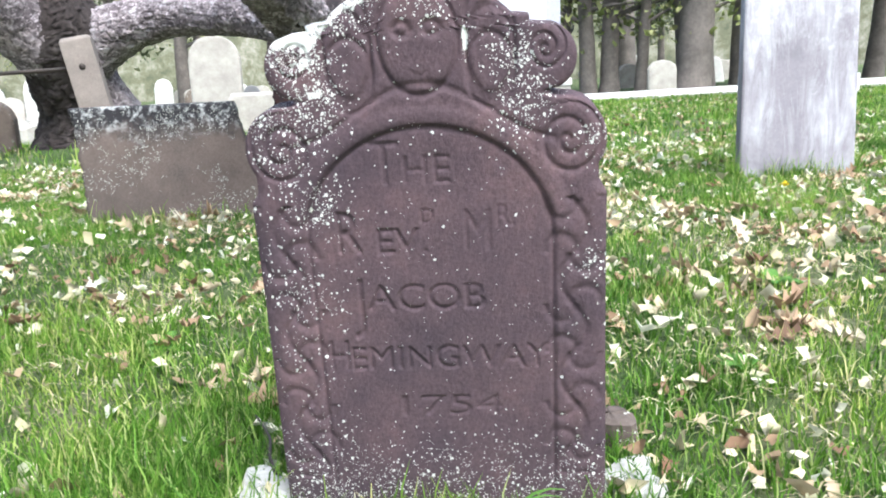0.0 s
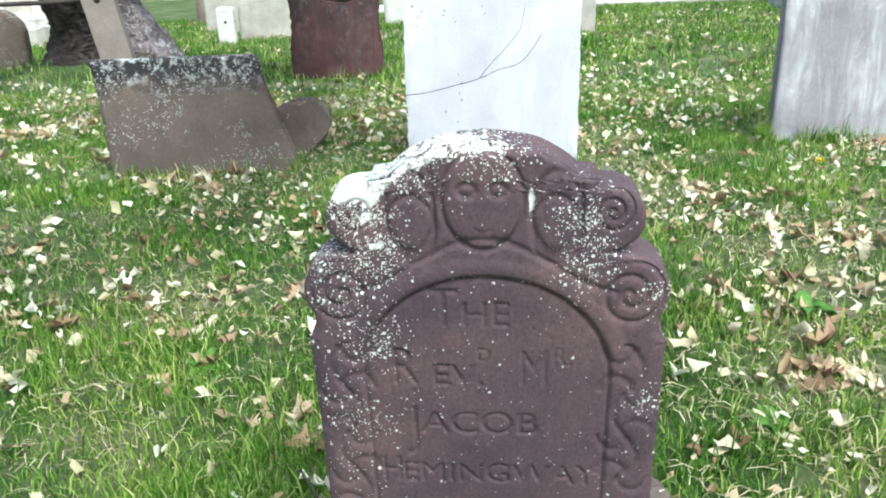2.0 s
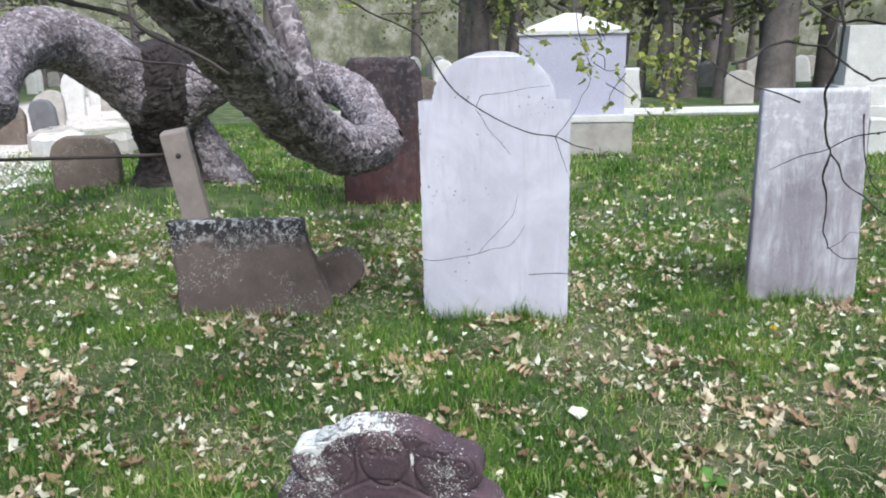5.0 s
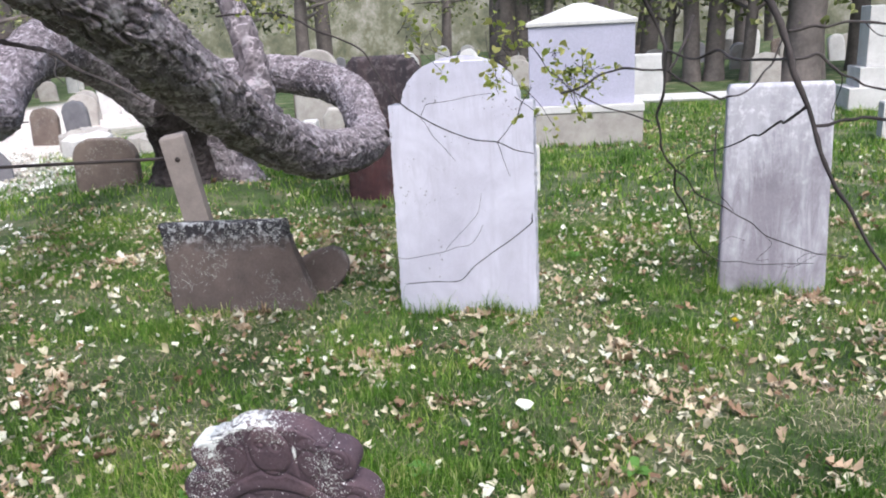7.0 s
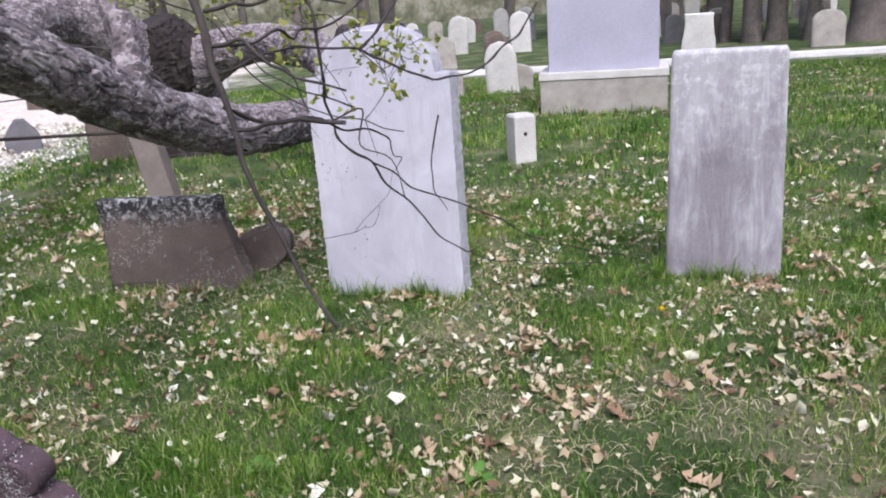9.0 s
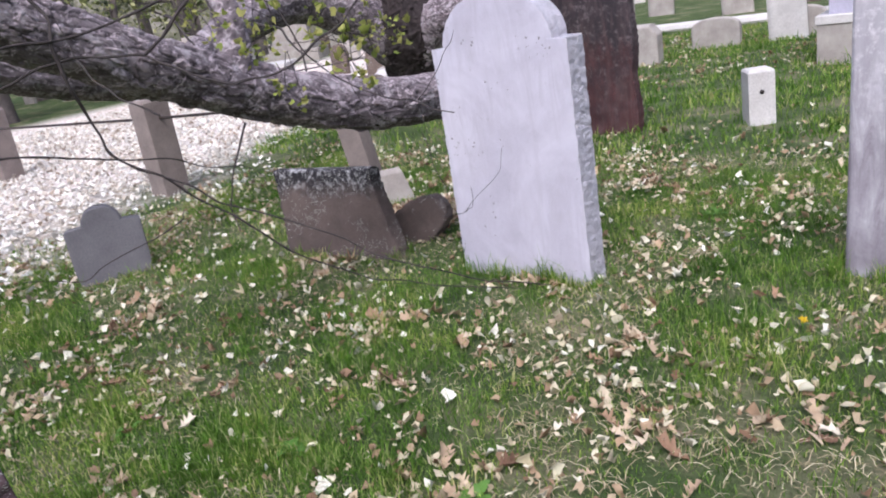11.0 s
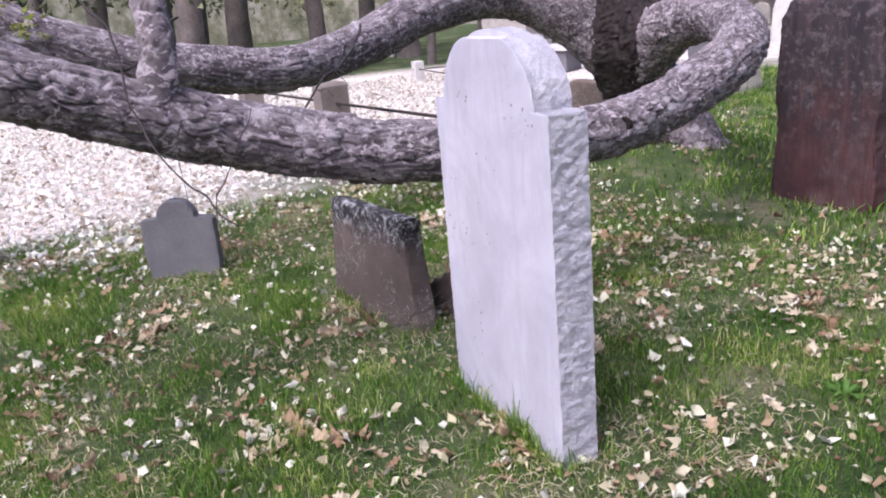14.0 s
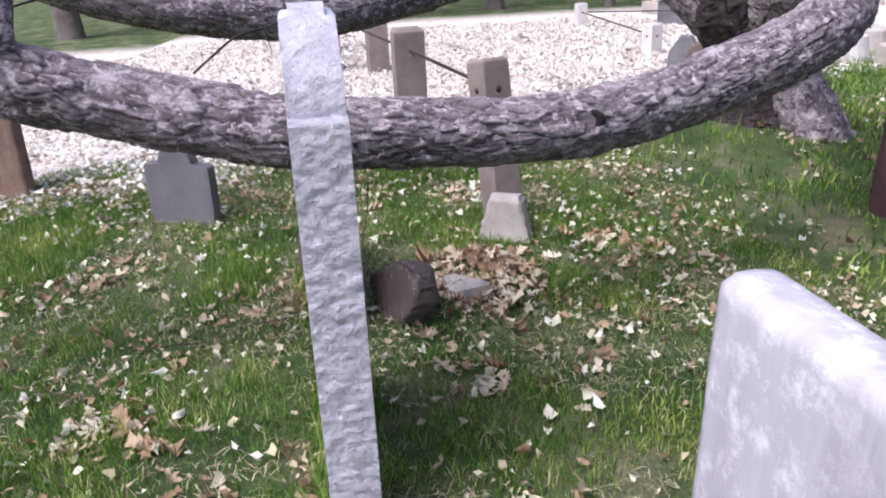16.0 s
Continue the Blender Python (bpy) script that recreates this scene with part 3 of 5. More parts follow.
# The white marble headstone with rough-hewn edges
slab, edge = stone_mesh("slab", MARBLE, 1.5, dome_profile(0.416, 1.265, 0.335, 0.26), 0.15, cols=60, sides=34, edge=0.004, rough=0.0006, side_rough=0.005, seed=4,
                        z_rows=dome_rows(0.12, 1.265, 1.525, 330, 100), split=("sides", "hewn_edge", ROUGH_MARBLE))
marble = thing("marble_headstone", pose(0.003, 4.055, gz(0.003, 4.055)), "white marble headstone with arched top and rough-hewn sides", "gravestone")
part("slab", slab, marble)
part("hewn_edge", edge, marble, "rough-hewn white marble edge")

# The grey streaked marble slab
def grey_half(z):
    return 0.308 - 0.018 * z / 1.3 - 0.012 * float(smooth((z - 1.232) / 0.025))


me = stone_mesh("slab", GREY_MARBLE, 1.257, grey_half, 0.085, rows=90, cols=40, edge=0.012, rough=0.002, seed=6)
stand("marble_slab", me, 1.8, 4.5, "tall grey marble slab headstone with pale vertical streaks", lean=-2)

# The low broken brown slab, leaning back, and its fallen piece
def low_half(z):
    return 0.405 + 0.06 * (1 - smooth(z / 0.5))


me = stone_mesh("stump", CRUSTED, 0.585, low_half, 0.13, rows=60, cols=50, edge=0.012, rough=0.006, side_rough=0.01, seed=8, centre=lambda z: -0.2 * z)
stand("broken_slab", me, -1.463, 4.02, "broken brownstone slab leaning back, grey lichen along its top", turn=9, lean=-6)
me = stone_mesh("fragment", CRUSTED, 0.42, lambda z: 0.15 * math.sqrt(max(0.02, 1 - (max(z, 0) / 0.42) ** 4)), 0.14, rows=50, cols=30, sink=0.05, edge=0.03, rough=0.01, side_rough=0.012, seed=9)
stand("stone_fragment", me, -1.26, 4.34, "fallen brownstone fragment leaning in the grass", turn=8, lean=-12, roll=58, lift=0.03)

# The small slate stone with shoulders
def small_half(z):
    if z < 0.4:
        return 0.255 - 0.02 * smooth((0.12 - z) / 0.15)
    return 0.135 * math.sqrt(max(0.0, 1 - ((z - 0.41) / 0.135) ** 2)) if z > 0.412 else 0.25 - 0.8 * (z - 0.4)


slab, face = stone_mesh("slab", SLATE, 0.545, small_half, 0.09, rows=90, cols=30, edge=0.015, rough=0.003, seed=10, split=("front", "face", SLATE))
slate = thing("slate_headstone", pose(-2.99, 3.15, gz(-2.99, 3.15), 0, 0, 60), "small grey slate headstone with rounded head and shoulders", "gravestone")
part("slab", slab, slate)
part("face", face, slate, "smooth grey slate face")

# The tall red slab behind the marble
def red_half(z):
    return 0.41 + 0.012 * math.sin(z * 9) - 0.07 * smooth((z - 1.3) / 0.14) - 0.05 * smooth((z - 1.43) / 0.03)


me = stone_mesh("red", REDSTONE, 1.48, red_half, 0.16, rows=80, cols=40, edge=0.03, rough=0.012, side_rough=0.012, seed=11)
stand("red_sandstone_slab", me, -1.5, 7.55, "tall dark red sandstone slab, flaking and stained", turn=3)

# Stones about the fence
RUSSET = mat_stone("russet_sandstone", (0.12, 0.07, 0.055), (0.27, 0.18, 0.14), grain=60, patch=3.5, streak=(0.3, 0.23, 0.19))
me = stone_mesh("brown", RUSSET, 1.02, dome_profile(0.33, 0.72, 0.33, 0.3), 0.12, rows=70, cols=30, edge=0.02, rough=0.006, seed=12)
stand("brown_headstone", me, -4.43, 1.46, "brown sandstone headstone with rounded head", turn=70)
me = stone_mesh("arched", LOWSTONE, 0.62, dome_profile(0.41, 0.42, 0.4, 0.23), 0.12, rows=60, cols=30, edge=0.02, rough=0.006, seed=13)
stand("arched_headstone", me, -5.25, 8.1, "low brown headstone with an arched top", turn=5)
me = stone_mesh("wedge", GRANITE, 0.27, lambda z: 0.16 - 0.07 * max(z, 0) / 0.27, 0.15, rows=40, cols=24, edge=0.04, rough=0.012, side_rough=0.012, seed=14)
stand("pale_fragment", me, -2.08, 5.14, "pale broken stone standing among dry leaves", turn=60, lean=-8)


# ---- fence ----
def post_mesh(w, h, mat):
    bm = bmesh.new()
    bmesh.ops.create_cube(bm, size=1)
    for v in bm.verts:
        v.co = (v.co.x * w, v.co.y * w, (v.co.z + 0.5) * (h + 0.15) - 0.15)
    top = [f for f in bm.faces if f.normal.z > 0.9][0]
    r = bmesh.ops.inset_region(bm, faces=[top], thickness=w * 0.12)
    bmesh.ops.translate(bm, verts=top.verts, vec=(0, 0, w * 0.1))
    bmesh.ops.bevel(bm, geom=[e for e in bm.edges], offset=0.008, segments=2, profile=0.6, affect="EDGES")
    return bm_mesh("post", bm, mat)


# solid dark plug for the shade inside a socket; no hollow is cut
def hole_plug_mesh(r, mat):
    v, f = tube([(0, -0.004, 0, r), (0, 0.02, 0, r)], 14, 2)
    return mesh_from("hole", v, f, mat)


def fence_post(x, y, w, h, mat, label, turn=0, lean=0, roll=0, hole=True):
    m = pose(x, y, gz(x, y), lean, roll, turn)
    ob = thing("stone_post", m, label, "fence post", "stone fence posts")
    part("post", post_mesh(w, h, mat), ob)
    if hole:
        part("socket", hole_plug_mesh(0.02, IRON), ob, "dark plug standing for a shaded rail socket", pose(0, -w / 2, h - 0.17))
        part("socket", hole_plug_mesh(0.02, IRON), ob, "dark plug standing for a shaded rail socket", pose(w / 2, 0, h - 0.17, 0, 0, 90))
    return ob


fence_post(-2.36, 5.2, 0.19, 1.02, DARK_GRANITE, "leaning square granite fence post with a rail socket", 20, 0, -9)
for px, py, w, h, t in ((-5.3, 5.02, 0.29, 0.98, 0), (-11.6, 4.4, 0.26, 1.1, 10), (-10.3, 4.44, 0.34, 1.1, 0), (-13.2, 4.6, 0.3, 1.1, 0), (-9.9, 5.15, 0.3, 1.0, 5), (-18.5, 5.0, 0.35, 1.1, 0)):
    fence_post(px, py, w, h, DARK_GRANITE, "square brown granite fence post standing in leaf litter", t, 0, 0, False)
for px, py, t in ((-0.08, 7.85, 35), (-9.9, 9.55, 20), (-15.4, 10.3, 0), (-3.87, 11.4, 10), (4.3, 10.8, 0)):
    fence_post(px, py, 0.23, 0.46, PALE_STONE, "short pale granite post with a rail socket", t)


def rail(a, b, r=0.014):
    v, f = tube([(*a, r), (*b, r)], 8, 6)
    ob = new("iron_rail", mesh_from("rail", v, f, IRON))
    tagged(ob, "thin rusty iron rail between fence posts", "fence rail", "iron rails")


rail((-2.52, 5.19, 0.8), (-5.3, 5.02, 0.74))
rail((-5.3, 5.02, 0.74), (-10.3, 4.44, 0.74))
rail((-9.9, 9.55, 0.16), (-15.4, 10.3, 0.1))
rail((-15.4, 10.3, 0.1), (-12.0, 15.0, 0.15))


# ---- monuments at the back ----
def monument():
    x, y = 0.33, 11.62
    ob = thing("monument", pose(x, y, gz(x, y), 0, 0, 4), "large blue-white marble tomb with low pyramid roof on a granite base", "monument")
    part("base", block_mesh("base", 1.7, 1.24, 0.62, GRANITE, 0.015, lift=-0.15), ob, "grey granite base")
    part("ledge", block_mesh("ledge", 1.73, 1.27, 0.1, PALE_STONE, 0.01, lift=0.47), ob, "white ledge")
    part("body", block_mesh("body", 1.47, 1.05, 1.1, BLUE_MARBLE, 0.012, lift=0.57), ob)
    part("cornice", block_mesh("cornice", 1.53, 1.11, 0.06, PALE_STONE, 0.012, lift=1.67), ob)
    bm = bmesh.new()
    bmesh.ops.create_cone(bm, cap_ends=True, segments=4, radius1=1.0, radius2=0.12, depth=0.24)
    for v in bm.verts:
        c = v.co.copy()
        a = Matrix.Rotation(radians(45), 3, "Z") @ c
        v.co = (a.x * 1.07, a.y * 0.76, c.z + 1.85)
    part("roof", bm_mesh("roof", bm, PALE_STONE), ob, "white pyramid roof")


monument()


def stepped(x, y, w, label, turn=0, scale=1.0, mat=PALE_STONE):
    ob = thing("stepped_monument", pose(x, y, gz(x, y), 0, 0, turn), label, "monument", "stepped monuments")
    part("base", block_mesh("base", w * 1.5, w * 0.9, 0.4 * scale, mat, 0.012, lift=-0.08), ob)
    part("plinth", block_mesh("plinth", w * 1.2, w * 0.7, 0.3 * scale, mat, 0.012, lift=0.4 * scale - 0.08), ob)
    part("block", block_mesh("block", w, w * 0.5, 0.9 * scale, mat, 0.015, lift=0.7 * scale - 0.08), ob)
    return ob


stepped(5.5, 14.6, 1.15, "white marble monument on stepped base", 0, 1.1)
stepped(-16.5, 13.6, 1.5, "grey stepped monument with square block", 20, 1.0, GRANITE)
stepped(-21.0, 20.0, 1.4, "grey stepped monument with square block", 30, 1.2, GRANITE)

ARCHED = stone_mesh("board", GRANITE, 0.48, dome_profile(0.38, 0.34, 0.37, 0.14), 0.16, rows=40, cols=24, edge=0.02, rough=0.004, seed=18)
stand("arched_stone", ARCHED, -2.75, 13.6, "low pinkish granite stone with a curved top", turn=8, group="low arched stones")
stand("arched_stone", ARCHED, -1.6, 14.1, "low pinkish granite stone with a curved top", turn=8, group="low arched stones")
me = stone_mesh("tall_arched", GRANITE, 1.55, dome_profile(0.42, 1.2, 0.4, 0.35), 0.14, rows=60, cols=30, edge=0.02, rough=0.003, seed=19)
stand("tall_headstone", me, -4.4, 13.2, "tall grey headstone with a round head", turn=6)
me = stone_mesh("pedestal_stone", PALE_STONE, 0.95, lambda z: 0.33 + 0.03 * math.sin(z * 6), 0.14, rows=50, cols=24, edge=0.03, rough=0.003, seed=20)
stand("white_headstone", me, 1.54, 18.9, "white marble headstone with curved sides", turn=0)

me = stone_mesh("block", GRANITE, 0.6, lambda z: 0.42 - 0.1 * float(smooth((z - 0.42) / 0.18)), 0.3, rows=40, cols=20, edge=0.03, rough=0.006, seed=22)
stand("low_headstone", me, -3.5, 12.2, "low pale granite headstone with sloping shoulders", turn=8)
me = stone_mesh("peaked", SLATE, 0.5, lambda z: 0.22 * (1 - float(smooth((z - 0.2) / 0.42))) + 0.02, 0.12, rows=40, cols=20, edge=0.02, rough=0.008, seed=23)
stand("peaked_stone", me, -7.8, 9.1, "small dark headstone with a peaked top", turn=40)
tomb = thing("ledger_tomb", pose(-14.0, 12.7, gz(-14.0, 12.7), 0, 0, 35), "low dark tomb with a pale flat slab on top", "tomb")
part("base", block_mesh("base", 2.0, 0.95, 0.6, SLATE, 0.02, lift=-0.1), tomb)
part("slab", block_mesh("slab", 2.15, 1.1, 0.1, PALE_STONE, 0.02, lift=0.5), tomb, "pale flat stone slab")
v, f = tube([(-6, 17.2, -0.11, 0.12), (0, 17.2, -0.04, 0.12), (6, 17.2, 0.03, 0.12), (14, 17.2, 0.1, 0.12)], 8, 10)
tagged(new("stone_kerb", mesh_from("kerb", v * (1, 1, 1), f, PALE_STONE, False)), "long low white stone kerb along the grass", "kerb", kind="structure")


# ---- the old tree ----
def plates(scale_a, scale_c, depth, seed=0):
    def relief(along, around, rad):
        per = max(3, round(2 * math.pi * float(np.median(rad)) * scale_c))
        u = along * scale_a + 2.6 * fbm(along * 7, np.cos(around) * 3 + 3, seed)
        v = around / (2 * math.pi) * per + 1.7 * fbm(along * 9, np.sin(around) * 2 + 7, seed + 2)
        # close the pattern round the limb
        f1, f2, who = cells(u, np.mod(v, per), seed)
        crack = smooth((f2 - f1) / 0.16)
        g1, g2, fine = cells(u * 2.1 + 3 * who, np.mod(v, per) * 2.3, seed + 31)
        crack = 0.6 * crack + 0.4 * crack * smooth((g2 - g1) / 0.3) * (0.5 + fine)
        lumps = fbm(along * 2.2 + 5, np.sin(around) + 2, seed + 3) - 0.47
        return depth * (crack * (0.2 + 1.5 * who) - 0.5) + 0.22 * lumps * rad
    return relief


def limb(name, points, parent, mat, segs, per, a, c, depth, seed, label=""):
    fn = plates(a, c, depth, seed)
    v, f = tube(points, segs, per, fn)
    me = mesh_from(name, v, f, mat)
    # plate mask, low between the plates, where mat_bark turns darker
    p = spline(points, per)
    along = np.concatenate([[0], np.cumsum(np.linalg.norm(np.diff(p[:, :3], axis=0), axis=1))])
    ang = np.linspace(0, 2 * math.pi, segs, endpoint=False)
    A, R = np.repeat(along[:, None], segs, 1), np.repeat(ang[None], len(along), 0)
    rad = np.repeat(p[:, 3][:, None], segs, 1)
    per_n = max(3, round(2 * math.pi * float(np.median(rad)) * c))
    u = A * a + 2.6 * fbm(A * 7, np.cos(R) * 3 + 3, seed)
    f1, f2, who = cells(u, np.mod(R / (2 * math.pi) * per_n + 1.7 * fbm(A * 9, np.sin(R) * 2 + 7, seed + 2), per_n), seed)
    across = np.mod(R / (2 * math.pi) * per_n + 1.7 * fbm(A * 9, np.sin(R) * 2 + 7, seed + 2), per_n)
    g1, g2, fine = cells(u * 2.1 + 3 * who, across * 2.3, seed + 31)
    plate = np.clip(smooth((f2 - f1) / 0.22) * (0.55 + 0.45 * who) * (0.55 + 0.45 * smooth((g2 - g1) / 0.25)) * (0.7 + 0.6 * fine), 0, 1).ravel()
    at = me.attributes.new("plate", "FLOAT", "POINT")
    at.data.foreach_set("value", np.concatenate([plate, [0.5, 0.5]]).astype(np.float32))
    return part(name, me, parent, label)


tree = thing("old_tree", Matrix.Identity(4), "old spreading tree with low drooping limbs and flaking grey bark", "tree")
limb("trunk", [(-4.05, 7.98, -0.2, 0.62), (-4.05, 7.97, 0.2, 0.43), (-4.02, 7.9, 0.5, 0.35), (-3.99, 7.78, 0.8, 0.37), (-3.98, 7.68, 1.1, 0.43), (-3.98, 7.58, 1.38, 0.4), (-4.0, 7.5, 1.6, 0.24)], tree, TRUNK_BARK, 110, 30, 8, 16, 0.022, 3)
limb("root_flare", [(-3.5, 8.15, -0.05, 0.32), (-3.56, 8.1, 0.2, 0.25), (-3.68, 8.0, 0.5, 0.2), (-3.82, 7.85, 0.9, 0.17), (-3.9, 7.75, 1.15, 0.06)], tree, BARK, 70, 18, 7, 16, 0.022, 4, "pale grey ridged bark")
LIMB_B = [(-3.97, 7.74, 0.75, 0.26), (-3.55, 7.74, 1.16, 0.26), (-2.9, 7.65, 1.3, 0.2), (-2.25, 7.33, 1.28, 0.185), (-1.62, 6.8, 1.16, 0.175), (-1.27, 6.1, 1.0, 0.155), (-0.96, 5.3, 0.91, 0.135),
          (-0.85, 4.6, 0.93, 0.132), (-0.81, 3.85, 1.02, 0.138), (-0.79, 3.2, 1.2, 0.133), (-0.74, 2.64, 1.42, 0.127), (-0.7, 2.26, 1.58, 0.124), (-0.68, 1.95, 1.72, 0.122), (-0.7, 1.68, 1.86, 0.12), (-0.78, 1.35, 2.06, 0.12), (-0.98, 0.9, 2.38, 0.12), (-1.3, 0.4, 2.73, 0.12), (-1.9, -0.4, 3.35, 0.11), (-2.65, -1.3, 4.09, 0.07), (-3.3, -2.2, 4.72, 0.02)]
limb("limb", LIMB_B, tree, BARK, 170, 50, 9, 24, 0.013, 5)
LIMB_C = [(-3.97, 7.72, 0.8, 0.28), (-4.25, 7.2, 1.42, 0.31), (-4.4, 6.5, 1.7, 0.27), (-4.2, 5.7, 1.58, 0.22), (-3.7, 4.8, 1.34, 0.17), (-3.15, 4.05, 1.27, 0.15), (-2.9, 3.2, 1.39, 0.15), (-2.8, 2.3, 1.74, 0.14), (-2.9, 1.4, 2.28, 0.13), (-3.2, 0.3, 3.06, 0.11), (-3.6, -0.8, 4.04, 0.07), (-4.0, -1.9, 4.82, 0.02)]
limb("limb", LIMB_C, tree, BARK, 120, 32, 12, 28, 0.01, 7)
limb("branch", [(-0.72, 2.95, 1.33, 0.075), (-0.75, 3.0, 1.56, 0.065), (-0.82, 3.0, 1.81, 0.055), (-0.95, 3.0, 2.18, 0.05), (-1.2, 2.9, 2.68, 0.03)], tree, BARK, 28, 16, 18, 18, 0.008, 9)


def knot(place, toward, r, label=""):
    prof = ((1.7, -0.5), (1.35, 0.25), (1.05, 0.35), (0.8, 0.1), (0.62, -0.5), (0.0, -0.7))
    a = np.linspace(0, 2 * math.pi, 18, endpoint=False)
    rows = [np.stack([k * r * np.cos(a) * (1 + 0.12 * np.cos(2 * a)), k * r * np.sin(a), np.full(18, h * r)], -1) for k, h in prof]
    m = look(place, toward) @ pose(0, 0, 0, 0, 180)
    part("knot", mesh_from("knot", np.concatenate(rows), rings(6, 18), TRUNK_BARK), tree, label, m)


knot((-0.815, 5.19, 0.94), (2.4, 3.3, 1.4), 0.035, "dark knot hole in the bark")
knot((-0.725, 3.82, 0.95), (2.4, 3.0, -0.6), 0.042, "dark knot hole in the bark")


def leaf_sheets(places, size, seed, lift=0.25, ragged=True):
    """Small bent leaves at given places: one mesh of loose pieces."""
    rng = np.random.default_rng(seed)
    n = len(places)
    u = np.array([-0.5, 0.0, 0.5, -0.5, 0.0, 0.5, -0.1, 0.1])
    v = np.array([-0.18, 0.0, -0.22, 0.25, 0.2, 0.3, 0.62, 0.66])
    curl, arch, wide = rng.normal(0.55, 0.45, n), rng.normal(0.0, 0.5, n), rng.uniform(0.45, 0.95, n)
    pts = np.stack([u[None] * wide[:, None], np.repeat(v[None], n, 0), np.abs(u)[None] * curl[:, None] + arch[:, None] * (v[None] - 0.2) ** 2], -1)
    pts += rng.normal(0, 0.11 if ragged else 0.05, (n, 8, 3)) * (1, 1, 0.7)
    s = size * np.clip(np.exp(rng.normal(0, 0.35, n)), 0.4, 1.6)
    pts *= s[:, None, None]
    az, tilt, rl = rng.uniform(0, 2 * np.pi, n), rng.normal(0, lift, n), rng.normal(0, lift, n)
    ca, sa, ct, st, cr, sr = np.cos(az), np.sin(az), np.cos(tilt), np.sin(tilt), np.cos(rl), np.sin(rl)
    x, y, z = pts[..., 0], pts[..., 1], pts[..., 2]
    y, z = y * ct[:, None] - z * st[:, None], y * st[:, None] + z * ct[:, None]
    x, z = x * cr[:, None] + z * sr[:, None], -x * sr[:, None] + z * cr[:, None]
    x, y = x * ca[:, None] - y * sa[:, None], x * sa[:, None] + y * ca[:, None]
    verts = np.stack([x, y, z], -1) + np.asarray(places)[:, None]
    k = np.arange(n)[:, None, None] * 8
    quads = (np.array([[0, 1, 4, 3], [1, 2, 5, 4], [3, 4, 7, 6]])[None] + k).reshape(-1, 4)
    tri = (np.array([[4, 5, 7]])[None] + k).reshape(-1, 3)
    return verts.reshape(-1, 3), [quads, tri]


def twig(points, r0, r1, parent=None, seed=0, side=0):
    """A thin crooked branch through points, tapering from r0 to r1, with side shoots."""
    rng = np.random.default_rng(seed)
    p = np.array(points, float)
    # kinks between the given places
    mid = (p[1:] + p[:-1]) / 2 + rng.normal(0, 0.035, (len(p) - 1, 3)) * np.linalg.norm(p[1:] - p[:-1], axis=1)[:, None]
    p = np.vstack([np.stack([p[:-1], mid], 1).reshape(-1, 3), p[-1:]])
    k = np.linspace(0, 1, len(p))
    rows = np.column_stack([p, r0 + (r1 - r0) * k])
    v, f = tube(rows, 7, 6, lambda a, b, r: 0.9 * r * np.clip(vnoise(a * 55 + seed, b * 0.6, seed) - 0.55, -0.2, 1))
    ob = part("twig", mesh_from("twig", v, f, TWIG), parent or tree)
    sp = spline(rows, 7)
    for _ in range(side):
        i = rng.integers(len(sp) // 6, len(sp) - 2)
        d = sp[min(i + 2, len(sp) - 1), :3] - sp[i - 1, :3]
        d /= np.linalg.norm(d) + 1e-9
        off = rng.normal(0, 1, 3)
        off -= d * (off @ d)
        off /= np.linalg.norm(off)
        ln = rng.uniform(0.06, 0.22)
        a = sp[i, :3]
        r = sp[i, 3] * 0.55
        b = a + (d * 0.7 + off * 0.6) * ln * 0.5
        c = a + (d * 0.9 + off * 0.95 + np.array([0, 0, -0.1])) * ln
        q = [a, a + (b - a) * 0.5 + rng.normal(0, 0.012, 3), b, b + (c - b) * 0.5 + rng.normal(0, 0.015, 3), c]
        v, f = tube([(*s, r * (1 - 0.16 * k)) for k, s in enumerate(q)], 6, 5)
        part("shoot", mesh_from("shoot", v, f, TWIG), ob)
    return ob


# Drooping shoots that hang across the view
twig(((1.077, 0.835, 1.724), (1.114, 0.823, 1.651), (1.126, 0.814, 1.610), (1.144, 0.802, 1.554), (1.160, 0.793, 1.510), (1.179, 0.781, 1.450), (1.212, 0.772, 1.393), (1.280, 0.757, 1.286)), 0.0058, 0.0023, None, 20, 0)
twig(((1.160, 0.794, 1.512), (1.199, 0.804, 1.517), (1.231, 0.813, 1.520), (1.287, 0.823, 1.513)), 0.0027, 0.0023, None, 21, 1)
twig(((1.147, 0.798, 1.538), (1.152, 1.010, 1.492), (1.140, 1.216, 1.440), (1.100, 1.414, 1.382), (1.029, 1.602, 1.315), (0.953, 1.787, 1.240)), 0.0024, 0.0009, None, 22, 0)
twig(((1.122, 0.823, 1.646), (1.158, 0.833, 1.652), (1.206, 0.845, 1.655), (1.286, 0.860, 1.643)), 0.0027, 0.0015, None, 23, 1)
twig(((1.126, 0.813, 1.607), (1.166, 0.824, 1.612), (1.198, 0.823, 1.583), (1.231, 0.825, 1.565), (1.287, 0.833, 1.548)), 0.0024, 0.0015, None, 24, 1)
twig(((0.976, 1.634, 1.649), (0.985, 1.412, 1.603), (1.027, 1.208, 1.593), (1.074, 1.010, 1.600), (1.126, 0.813, 1.607)), 0.0027, 0.0023, None, 25, 0)
